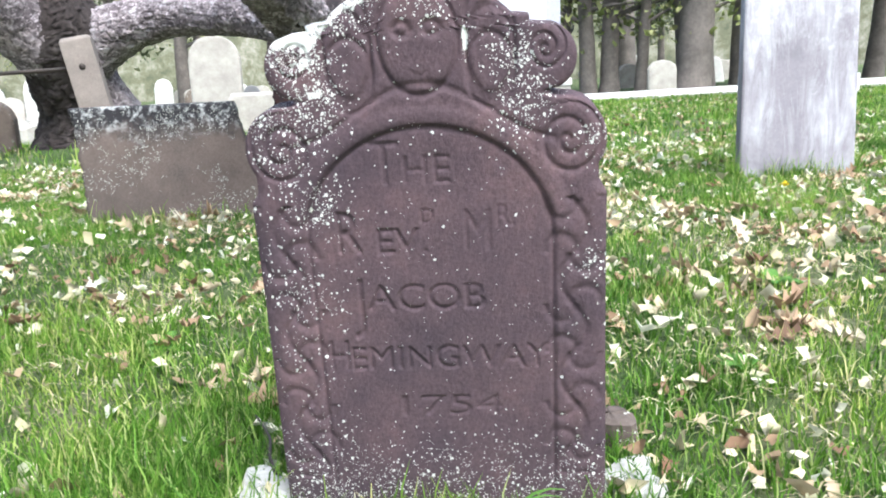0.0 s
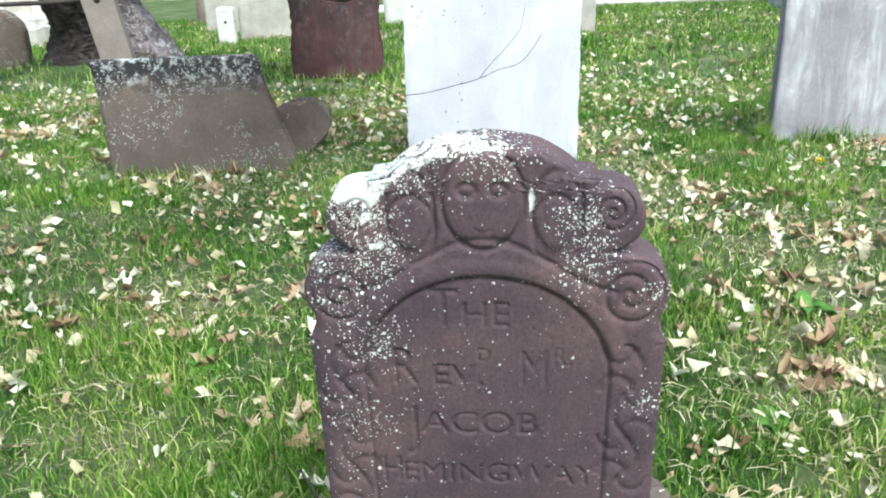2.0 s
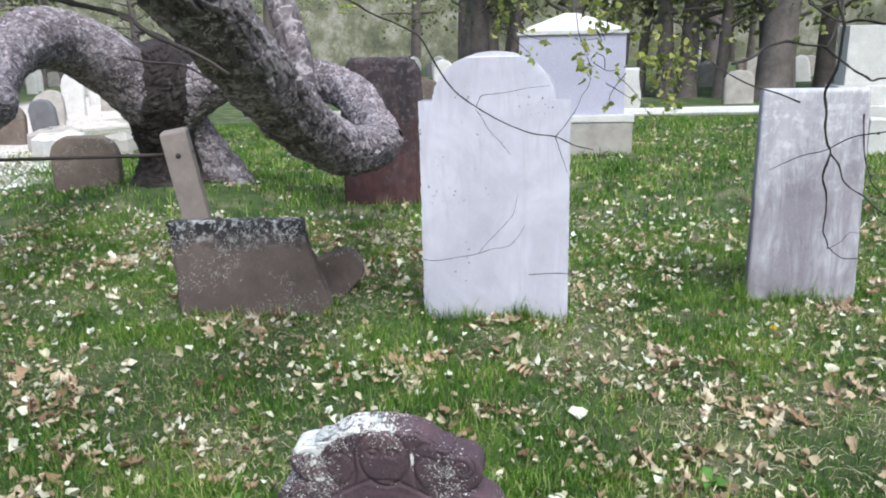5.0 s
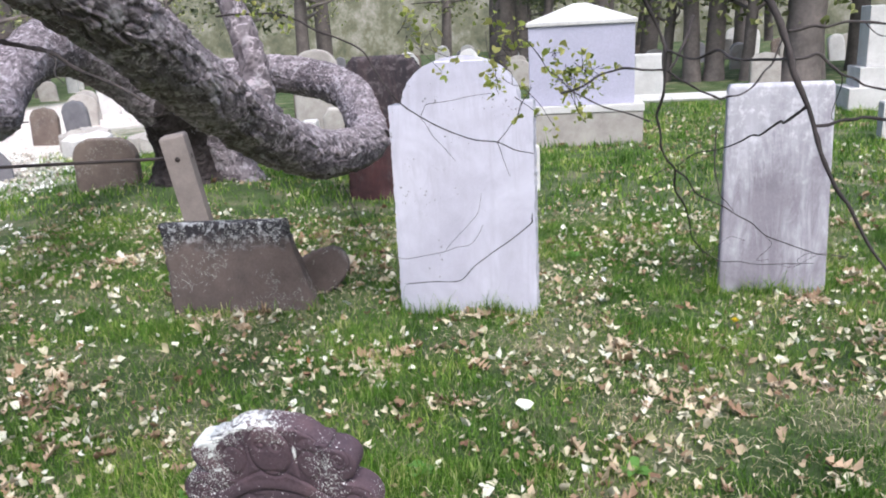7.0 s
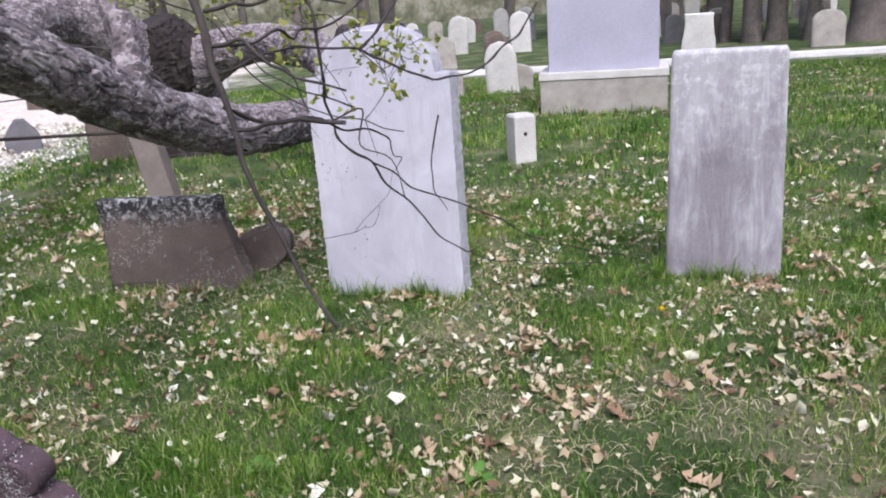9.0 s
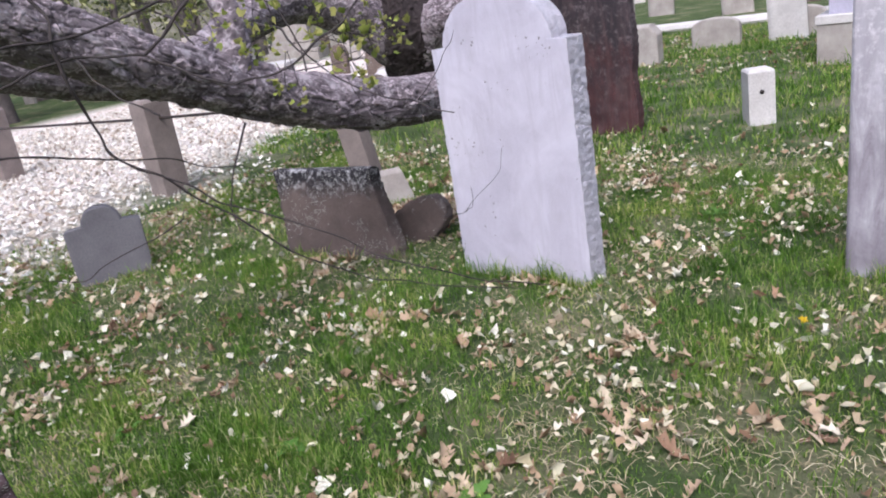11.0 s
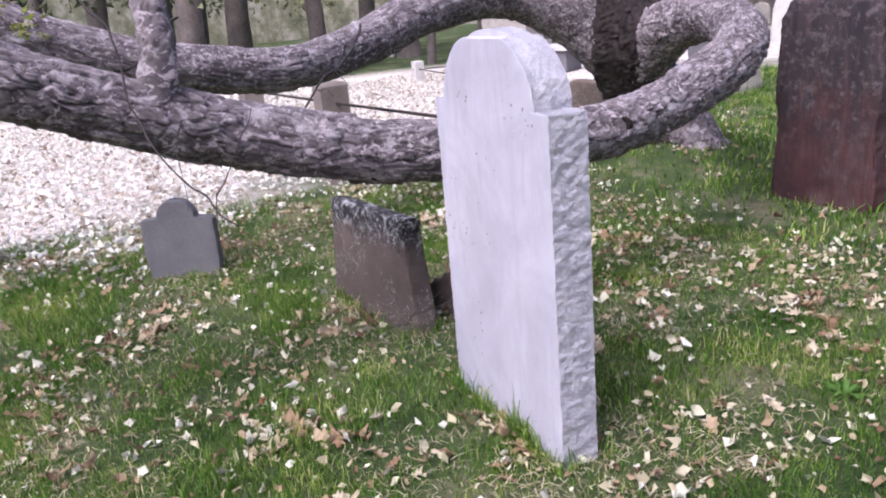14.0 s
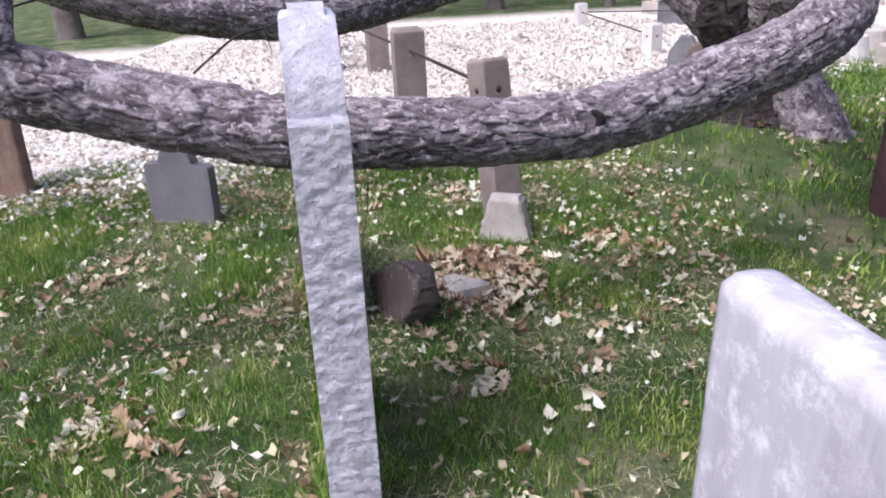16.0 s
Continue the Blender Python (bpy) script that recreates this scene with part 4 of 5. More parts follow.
twig(((0.921, 1.367, 1.759), (0.965, 1.397, 1.652), (0.981, 1.386, 1.593), (0.980, 1.396, 1.519), (0.967, 1.419, 1.461), (0.978, 1.435, 1.387), (1.016, 1.509, 1.321), (1.046, 1.614, 1.213), (1.079, 1.718, 1.096), (1.118, 1.796, 1.034)), 0.0039, 0.0017, None, 26, 1)
twig(((1.016, 1.509, 1.321), (1.070, 1.580, 1.250), (1.148, 1.661, 1.195), (1.233, 1.741, 1.130), (1.337, 1.822, 1.053), (1.447, 1.910, 0.996), (1.548, 2.002, 0.961)), 0.0020, 0.0011, None, 27, 1)
twig(((1.118, 1.796, 1.034), (1.179, 1.854, 0.987), (1.284, 1.927, 0.958), (1.460, 2.018, 0.936)), 0.0017, 0.0009, None, 28, 2)
twig(((1.123, 1.648, 1.395), (1.117, 1.596, 1.304), (1.129, 1.566, 1.245), (1.161, 1.553, 1.205)), 0.0020, 0.0009, None, 29, 0)
twig(((0.658, 1.558, 1.640), (0.713, 1.549, 1.564), (0.767, 1.547, 1.514), (0.848, 1.553, 1.470), (0.957, 1.567, 1.430)), 0.0010, 0.0023, None, 30, 0)
twig(((-0.714, 2.621, 1.771), (-0.616, 2.674, 1.776), (-0.493, 2.730, 1.770), (-0.344, 2.773, 1.694), (-0.169, 2.817, 1.605), (-0.060, 2.820, 1.426), (0.050, 2.846, 1.325), (0.185, 2.884, 1.245), (0.371, 2.941, 1.191), (0.523, 2.988, 1.131)), 0.0048, 0.0023, None, 31, 0)
twig(((0.367, 2.968, 1.187), (0.426, 3.003, 1.260), (0.474, 3.040, 1.352), (0.509, 3.068, 1.421)), 0.0020, 0.0011, None, 32, 0)
twig(((0.367, 2.968, 1.187), (0.391, 2.955, 1.119), (0.420, 2.939, 1.042)), 0.0017, 0.0009, None, 33, 0)
twig(((0.041, 2.927, 1.304), (0.090, 2.917, 1.230), (0.187, 2.908, 1.119)), 0.0017, 0.0009, None, 34, 0)
twig(((0.041, 2.931, 1.316), (0.065, 2.949, 1.362), (0.173, 2.977, 1.373), (0.341, 3.022, 1.394)), 0.0017, 0.0009, None, 35, 0)
twig(((-0.950, 1.571, 1.734), (-0.855, 1.584, 1.706), (-0.712, 1.606, 1.667), (-0.616, 1.611, 1.607), (-0.521, 1.620, 1.563), (-0.441, 1.624, 1.511)), 0.0088, 0.0045, None, 36, 1)
twig(((0.760, 1.320, 1.527), (0.838, 1.405, 1.556), (0.893, 1.461, 1.567), (0.951, 1.510, 1.557), (0.996, 1.548, 1.550), (1.034, 1.573, 1.525), (1.077, 1.599, 1.497), (1.128, 1.636, 1.473), (1.176, 1.681, 1.476), (1.222, 1.733, 1.497), (1.274, 1.803, 1.546), (1.308, 1.865, 1.613)), 0.0027, 0.0023, None, 37, 0)
twig(((0.996, 1.548, 1.550), (1.021, 1.586, 1.583), (1.048, 1.635, 1.637), (1.060, 1.664, 1.674)), 0.0027, 0.0045, None, 38, 0)
twig(((0.352, 1.422, 1.048), (0.471, 1.522, 1.026), (0.541, 1.608, 1.075), (0.642, 1.728, 1.132), (0.645, 1.742, 1.158)), 0.0010, 0.0019, None, 39, 0)
# twigs on the marble and between the limbs
twig(((-0.830, 4.246, 0.756), (-0.766, 4.224, 0.627), (-0.660, 4.193, 0.441), (-0.468, 3.983, 0.371), (-0.291, 3.736, 0.422), (-0.044, 3.619, 0.499), (0.127, 3.474, 0.580), (0.215, 3.383, 0.709)), 0.0027, 0.0011, None, 69, 1)
twig(((-0.044, 3.619, 0.499), (0.058, 3.666, 0.609), (0.133, 3.716, 0.694), (0.157, 3.724, 0.802)), 0.0015, 0.0009, None, 70, 0)
twig(((-1.60, 3.20, 1.66), (-1.30, 3.10, 1.56), (-1.00, 2.95, 1.50), (-0.85, 2.80, 1.48)), 0.0082, 0.0045, None, 77, 3)
twig(((-2.40, 4.40, 1.53), (-1.90, 4.20, 1.48), (-1.40, 3.90, 1.35), (-1.00, 3.60, 1.22)), 0.0095, 0.0045, None, 78, 5)

rng = np.random.default_rng(77)
spots = [(0.197, 2.173, 1.639), (0.243, 2.170, 1.591), (0.288, 2.187, 1.616), (0.507, 2.222, 1.559), (0.535, 2.207, 1.486), (0.490, 2.190, 1.461), (0.581, 2.199, 1.420), (0.553, 2.236, 1.575), (0.470, 2.229, 1.615), (-0.392, 2.490, 1.732), (-0.371, 2.504, 1.762), (-0.519, 2.481, 1.801), (0.664, 2.279, 1.549), (0.719, 2.320, 1.487), (0.751, 2.346, 1.455), (0.771, 2.391, 1.491), (0.799, 2.398, 1.433), (0.750, 2.323, 1.415), (0.807, 2.436, 1.485), (0.707, 2.289, 1.462), (-2.090, 2.483, 1.677), (-2.064, 2.532, 1.644), (-2.060, 2.581, 1.681)]
for s in spots:
    s = np.array(s)
    for _ in range(3):
        q = s + rng.normal(0, 0.04, 3)
        root = s + rng.normal(0, 0.02, 3) + (-0.01, 0.02, 0.03)
        v, f = tube([(*root, 0.0014), (*((root + q) / 2 + rng.normal(0, 0.008, 3)), 0.0012), (*q, 0.0008)], 5, 4)
        stem = part("twig", mesh_from("twig", v, f, TWIG), tree)
        v, f = leaf_sheets(q + rng.normal(0, 0.016, (6, 3)), 0.021, int(rng.integers(9999)), 0.8, False)
        part("young_leaves", mesh_from("young_leaves", v, f, YOUNG_LEAF), stem, "yellow-green young leaves")


# ---- woods behind ----
def far_tree(seed, height, r, evergreen):
    rng = np.random.default_rng(seed)
    lean = rng.normal(0, 0.05, 2)
    pts = [(lean[0] * t * height + 0.15 * math.sin(t * 5 + seed), lean[1] * t * height, t * height - 0.3, r * (1.25 if t == 0 else 1 - 0.75 * t)) for t in (0, 0.06, 0.2, 0.4, 0.6, 0.8, 1.0)]
    pieces = [tube(pts, 14, 5, lambda a, b, rr: 0.18 * rr * (fbm(a * 1.5, b * 2, seed) - 0.47))]
    clumps = []
    sp = spline(pts, 5)
    for _ in range(16):
        i = rng.integers(int(len(sp) * (0.45 if evergreen else 0.34)), len(sp) - 1)
        a = sp[i]
        az = rng.uniform(0, 6.28)
        ln = rng.uniform(0.15, 0.33) * height * (1.1 - i / len(sp))
        up = rng.uniform(-0.1, 0.5)
        q = [a[:3] + np.array([math.cos(az + 0.2 * k) * ln * k / 3, math.sin(az + 0.2 * k) * ln * k / 3, up * ln * k / 3 + 0.05 * math.sin(k)]) for k in range(4)]
        rr = a[3] * 0.4
        pieces.append(tube([(*p, rr * (1 - 0.28 * k)) for k, p in enumerate(q)], 7, 4))
        for k in (1.5, 2.2, 2.8, 3.1):
            c = q[min(int(k), 3)]
            clumps.append(c + rng.normal(0, 0.25, 3))
    v, f = join(pieces)
    trunk = mesh_from("trunk", v, f, FAR_BARK)
    n = 24 if evergreen else 12
    places = np.vstack([c + rng.normal(0, 1, (n, 3)) * (0.6, 0.6, 0.35) for c in clumps])
    v, f = leaf_sheets(places, 0.19 if evergreen else 0.14, seed, 0.8)
    return trunk, mesh_from("crown", v, f, PINE if evergreen else SPRING)


def plant(name, x, y, meshes, label, turn, scale=1.0):
    ob = thing(name, pose(x, y, gz(x, y), 0, 0, turn) @ Matrix.Diagonal((scale, scale, scale, 1)), label, "tree", "trees of the wood behind")
    part("trunk", meshes[0], ob)
    part("crown", meshes[1], ob)
    return ob


KINDS = [far_tree(101, 9, 0.3, True), far_tree(102, 11, 0.42, True), far_tree(103, 10, 0.28, False), far_tree(104, 12, 0.35, False), far_tree(105, 8, 0.16, False)]
rng = np.random.default_rng(9)
for x, y, k, s in ((5.1, 21.2, 1, 1.15), (5.75, 21.6, 4, 1.2), (2.9, 22.6, 2, 0.9), (3.4, 22.6, 3, 0.8), (4.1, 22.0, 4, 1.1), (2.3, 23.2, 4, 1.0), (6.0, 25, 0, 1.0), (8.6, 22, 1, 1.1), (7.2, 24, 2, 1.0), (0.2, 29, 3, 1.0), (-3, 30, 1, 1.0), (11, 24, 0, 1.0), (12, 18, 1, 1.0),
                   (-21, 6, 1, 1.0), (-23, 1, 0, 1.0), (-22, 10, 2, 1.1), (-25, 14, 1, 1.1), (-27, 4, 0, 1.1), (-24, -3, 1, 1.0), (-26, 19, 2, 1.0), (-22, 17, 4, 1.1), (-29, 9, 1, 1.2), (-30, 0, 3, 1.0), (-20.5, 13, 4, 1.0), (-28, 24, 0, 1.1), (-19, 22, 3, 0.9), (-31, 15, 1, 1.0)):
    plant("tree", x, y, KINDS[k], "tall tree with dark trunk and spreading boughs" if k < 2 else "bare spring tree with a thin haze of leaves", rng.uniform(0, 360), s)
for _ in range(64):
    a = rng.uniform(-30, 195)
    d = rng.uniform(27, 58)
    x, y = d * math.cos(radians(a)), 4 + d * math.sin(radians(a))
    if x > -24 and y < 4:
        continue
    k = int(rng.choice([0, 1, 2, 3, 4], p=[0.2, 0.25, 0.25, 0.2, 0.1]))
    plant("tree", x, y, KINDS[k], "tall tree with dark trunk and spreading boughs" if k < 2 else "bare spring tree with a thin haze of leaves", rng.uniform(0, 360), rng.uniform(0.8, 1.5))

# rising woodland in the far distance
ang = np.linspace(0, 2 * math.pi, 140, endpoint=False)
rows = []
for k, (d, h) in enumerate(((62, -1), (66, 3), (72, 6), (84, 9))):
    rows.append(np.stack([d * np.cos(ang), 4 + d * np.sin(ang), h + (k > 0) * 3.0 * fbm(ang * 9 + k, ang * 0 + 3, 5)], -1))
m, nt, sh = material("far_wood", 0.95)
vv = coords(nt, (0.6, 0.6, 0.25))
col = ramp(nt, noise_tex(nt, vv, 1.2, 8, 0.75), [(0.3, (0.035, 0.04, 0.025)), (0.5, (0.11, 0.11, 0.07)), (0.7, (0.27, 0.25, 0.22))])
nt.links.new(col, sh.inputs["Base Color"])
tagged(new("backdrop", mesh_from("backdrop", np.concatenate(rows), rings(4, 140), m)), "far spring woodland", "woodland", kind="structure")

# far gravestones
FAR_STONES = [stone_mesh("far_stone", mt, h, dome_profile(w, h * 0.75, w * 0.92, h * 0.25), 0.12, rows=24, cols=10, sides=2, edge=0.02, rough=0.004, seed=30 + k)
              for k, (mt, w, h) in enumerate(((PALE_STONE, 0.28, 0.9), (LOWSTONE, 0.3, 0.75), (PALE_STONE, 0.32, 1.2), (GRANITE, 0.35, 0.8), (SLATE, 0.27, 0.8)))]
FAR_LABEL = ["white marble headstone with rounded head", "brown sandstone headstone with rounded head", "tall white marble headstone with rounded head", "grey granite headstone with rounded head", "dark grey slate headstone, weathered"]
for _ in range(120):
    x, y = rng.uniform(-32, 14), rng.uniform(13, 42)
    if abs(x - 0.1) < 1.6 and y < 14 or 1.5 < x < 9 and y < 19:
        continue
    k = int(rng.integers(5))
    ob = new("headstone", FAR_STONES[k])
    ob.matrix_basis = pose(x, y, gz(x, y), rng.normal(0, 3), rng.normal(0, 3), rng.normal(8, 6))
    tagged(ob, FAR_LABEL[k], "gravestone", "distant gravestones")


# ---- grass and leaves ----
def grass_mesh(name, n, xr, yr, length, width, seed, keep):
    rng = np.random.default_rng(seed)
    x, y = rng.uniform(*xr, n), rng.uniform(*yr, n)
    dens = fbm(x * 1.7, y * 1.7, 21) + 0.35 * (vnoise(x * 6, y * 6, 5) - 0.5)
    ok = keep(x, y) & (rng.uniform(0, 1, n) < np.clip((dens - 0.28) * 3.2, 0.3, 1))
    x, y, dens = x[ok], y[ok], dens[ok]
    n = len(x)
    z = ground_z(x, y) - 0.005 + 0.03 * (fbm(x * 1.3, y * 1.3, 3) - 0.47)
    ln = length * np.exp(rng.normal(0, 0.4, n)) * (0.6 + 0.9 * dens)
    w = width * rng.uniform(0.7, 1.3, n)
    az, bend, az2 = rng.uniform(0, 6.28, n), rng.uniform(0.2, 1.1, n), rng.uniform(0, 6.28, n)
    dx, dy = np.cos(az) * w / 2, np.sin(az) * w / 2
    bx, by = np.cos(az2) * bend, np.sin(az2) * bend
    p = np.empty((n, 5, 3))
    for k, (h, side, t) in enumerate(((0, -1, 1), (0, 1, 1), (0.55, -1, 0.8), (0.55, 1, 0.8), (1.0, 0, 0))):
        p[:, k, 0] = x + dx * side * t + bx * ln * h * h * 0.7
        p[:, k, 1] = y + dy * side * t + by * ln * h * h * 0.7
        p[:, k, 2] = z + ln * h * (1 - 0.35 * bend * h)
    i = np.arange(n)[:, None] * 5
    quads, tris = i + np.array([[0, 1, 3, 2]]), i + np.array([[2, 3, 4]])
    me = mesh_from(name, p.reshape(-1, 3), [quads, tris], GRASS)
    return tagged(new("grass", me), "short spring grass of uneven tufts", "grass", kind="stuff")


STONES = ((0.049, 1.28, 0.26, 0.04), (0.003, 4.055, 0.41, 0.075), (1.79, 4.5, 0.31, 0.05), (-1.47, 4.02, 0.44, 0.1))


def clear(x, y):
    ok = np.ones(len(x), bool)
    for sx, sy, w, d in STONES:
        ok &= ~((np.abs(x - sx) < w) & (np.abs(y - sy) < d))
    return ok & (x + 0.35 * y > -4.5 + 2.2 * (vnoise(x * 0.6, y * 0.6, 8) - 0.5))


grass_mesh("near_grass", 380000, (-4.6, 3.6), (0.9, 6.6), 0.041, 0.0042, 1, clear)
grass_mesh("tall_tufts", 44000, (-2.8, 2.8), (1.25, 4.8), 0.08, 0.004, 2, lambda x, y: clear(x, y) & (vnoise(x * 3.2, y * 3.2, 31) > 0.5 + 0.12 * (y - 1.3)))
def outer(x, y):
    return ~((x > -4.6) & (x < 3.6) & (y > 0.9)) & (x + 0.35 * y > -4.5) & (np.hypot(x / 9.0, (y - 2) / 8.0) < 0.85 + 0.3 * vnoise(x, y, 3))


grass_mesh("front_grass", 90000, (-1.6, 2.2), (0.7, 2.3), 0.05, 0.0042, 5, clear)
grass_mesh("outer_grass", 150000, (-5, 10), (-6, 6.6), 0.06, 0.008, 4, outer)
def foot(x, y):
    near = np.zeros(len(x), bool)
    for sx, sy, w, d in STONES[1:]:
        dx, dy = np.abs(x - sx) - w, np.abs(y - sy) - d
        near |= (np.maximum(dx, dy) > 0.0) & (np.maximum(dx, dy) < 0.05)
    return near & (vnoise(x * 9, y * 9, 12) > 0.35)


grass_mesh("foot_grass", 420000, (-2.2, 2.3), (1.0, 4.8), 0.09, 0.0045, 6, foot)
grass_mesh("far_grass", 130000, (-9, 9), (6.6, 16.5), 0.07, 0.012, 3, lambda x, y: x + 0.55 * y > -2.5)


def litter(name, n, xr, yr, size, seed, keep, label, lift=0.3, up=0.012, mat=None):
    rng = np.random.default_rng(seed)
    x, y = rng.uniform(*xr, n), rng.uniform(*yr, n)
    ok = keep(x, y, rng.uniform(0, 1, n))
    x, y = x[ok], y[ok]
    z = ground_z(x, y) + 0.03 * (fbm(x * 1.3, y * 1.3, 3) - 0.47) + up + rng.uniform(0, 0.02, len(x))
    v, f = (oak_leaves if mat in (OAK, RUSSET_LEAF) else leaf_sheets)(np.stack([x, y, z], -1), size, seed, lift)
    tagged(new("dry_leaves", mesh_from(name, v, f, mat or DRY_LEAF)), label, "leaves", kind="stuff")


def oak_leaves(places, size, seed, lift):
    """Lobed oak leaves, curled and tilted: one mesh of loose pieces."""
    rng = np.random.default_rng(seed)
    n, k = len(places), 9
    vv = np.linspace(-0.5, 0.5, k)
    w = np.array([0.03, 0.17, 0.08, 0.26, 0.11, 0.3, 0.13, 0.2, 0.02])
    uu = np.array([-1.0, 0.0, 1.0])
    s = size * np.clip(np.exp(rng.normal(0, 0.3, n)), 0.5, 1.7)
    wl = w[None] * rng.uniform(0.75, 1.25, (n, k))
    x = wl[..., None] * uu
    y = np.repeat(vv[None, :, None], n, 0) + 0.12 * np.abs(uu) * (w > 0.15)[None, :, None]
    z = rng.normal(1.0, 1.0, n)[:, None, None] * x ** 2 * 2.2 + rng.normal(0.2, 0.6, n)[:, None, None] * y ** 2 + rng.normal(0, 0.055, (n, k, 3))
    az, tilt, rl = rng.uniform(0, 6.28, n)[:, None, None], rng.normal(0, lift, n)[:, None, None], rng.normal(0, lift, n)[:, None, None]
    y, z = y * np.cos(tilt) - z * np.sin(tilt), y * np.sin(tilt) + z * np.cos(tilt)
    x, z = x * np.cos(rl) + z * np.sin(rl), -x * np.sin(rl) + z * np.cos(rl)
    x, y = x * np.cos(az) - y * np.sin(az), x * np.sin(az) + y * np.cos(az)
    p = np.stack([x, y, z], -1) * s[:, None, None, None] + np.asarray(places)[:, None, None]
    f = rings(k, 3, False)
    return p.reshape(-1, 3), [(f[None] + np.arange(n)[:, None, None] * 3 * k).reshape(-1, 4)]


RUSSET_LEAF = mat_islands("russet_leaves", [(0.0, (0.13, 0.075, 0.05)), (0.35, (0.31, 0.2, 0.13)), (0.7, (0.54, 0.43, 0.3)), (1.0, (0.76, 0.69, 0.56))], 0.55, 0.15)
OAK = mat_islands("oak_leaves", [(0.0, (0.2, 0.11, 0.07)), (0.3, (0.4, 0.27, 0.17)), (0.65, (0.56, 0.45, 0.32)), (0.9, (0.68, 0.6, 0.46)), (1.0, (0.82, 0.78, 0.69))], 0.55, 0.15)
STRAW = mat_islands("dead_stalks", [(0.0, (0.24, 0.2, 0.11)), (0.5, (0.42, 0.36, 0.22)), (1.0, (0.66, 0.6, 0.42))], 0.7, 0.15)


def thatch(n, xr, yr, seed):
    """Dead grass lying flat in the bare patches."""
    rng = np.random.default_rng(seed)
    x, y = rng.uniform(*xr, n), rng.uniform(*yr, n)
    bare = np.clip((0.52 - fbm(x * 1.7, y * 1.7, 21)) * 5, 0.06, 1) * (0.35 + vnoise(x * 5, y * 5, 71))
    ok = clear(x, y) & (rng.uniform(0, 1, n) < bare)
    x, y = x[ok], y[ok]
    n = len(x)
    z = ground_z(x, y) + 0.03 * (fbm(x * 1.3, y * 1.3, 3) - 0.47) + rng.uniform(0.004, 0.022, n)
    a, ln, w = rng.uniform(0, 6.28, n), rng.uniform(0.012, 0.04, n), rng.uniform(0.0008, 0.0018, n)
    p = np.empty((n, 6, 3))
    for k, (s, t) in enumerate(((-1, -1), (-1, 1), (0, -1), (0, 1), (1, -1), (1, 1))):
        bend = (s * s) * 0.3 * ln * rng.uniform(-1, 1, n) if t < 0 else bend
        p[:, k, 0] = x + np.cos(a) * ln * s - np.sin(a) * (w * t + bend)
        p[:, k, 1] = y + np.sin(a) * ln * s + np.cos(a) * (w * t + bend)
        p[:, k, 2] = z + (0.01 * (1 - s * s) if k else 0)
    q = (np.array([[0, 1, 3, 2], [2, 3, 5, 4]])[None] + np.arange(n)[:, None, None] * 6).reshape(-1, 4)
    tagged(new("dead_grass", mesh_from("thatch", p.reshape(-1, 3), q, STRAW)), "pale dead grass lying matted between the tufts", "grass", kind="stuff")


thatch(60000, (-4.6, 3.6), (0.9, 6.6), 61)
litter("leaf_scatter", 18500, (-4.8, 3.8), (0.9, 7.0), 0.034, 41, lambda x, y, r: clear(x, y) & (r < np.clip((fbm(x * 2.2, y * 2.2, 51) - 0.4) * 4.5, 0.04, 0.95) * 0.8), "pale dry leaves scattered in the grass", 0.5)
CREAM = mat_islands("cream_scraps", [(0.0, (0.5, 0.44, 0.28)), (0.4, (0.7, 0.66, 0.48)), (1.0, (0.86, 0.85, 0.76))], 0.6, 0.2)
litter("petals", 2700, (-4.8, 3.8), (0.9, 7.0), 0.038, 45, lambda x, y, r: clear(x, y) & (fbm(x * 2.1, y * 2.1, 53) > 0.4), "bleached scraps of leaf in the grass", 0.9, 0.018, CREAM)
litter("oak_scatter", 9000, (-4.8, 3.8), (1.2, 6.4), 0.078, 44, lambda x, y, r: clear(x, y) & (r < np.clip((fbm(x * 2.6, y * 2.6, 57) - 0.56) * 5, 0.02, 0.8)), "curled tan oak leaves lying in the grass", 0.42, 0.008, OAK)
litter("leaf_carpet", 44000, (-17, -2.6), (-1.0, 12), 0.055, 42, lambda x, y, r: r < np.clip((-4.0 - x - 0.32 * y + 2.0 * vnoise(x * 0.7, y * 0.7, 8)) * 0.6, 0.0, 1), "thick carpet of pale dry leaves with sunlight painted into their colour", 0.35, 0.012, PALE_LEAF)
litter("outer_leaves", 9000, (-5, 10), (-6, 7.0), 0.04, 40, lambda x, y, r: outer(x, y) & (r < np.clip((fbm(x * 1.5, y * 1.5, 51) - 0.36) * 4, 0.05, 1)), "pale dry leaves scattered in the grass", 0.5)
litter("far_leaves", 5000, (-6, 8), (7, 16), 0.05, 43, lambda x, y, r: fbm(x, y, 52) > 0.42, "pale dry leaves scattered in the grass")
litter("leaf_drift", 300, (-2.0, -0.9), (4.55, 5.2), 0.085, 46, lambda x, y, r: np.hypot((x + 1.45) / 0.5, (y - 4.85) / 0.3) < 1, "drift of russet oak leaves beside the broken slab", 0.4, 0.02, RUSSET_LEAF)
litter("leaf_drift", 150, (-1.2, 0.2), (1.8, 2.9), 0.07, 47, lambda x, y, r: np.hypot((x + 0.72) / 0.3, (y - 2.2) / 0.22) < 1, "drift of brown oak leaves in the grass", 0.4, 0.02, RUSSET_LEAF)

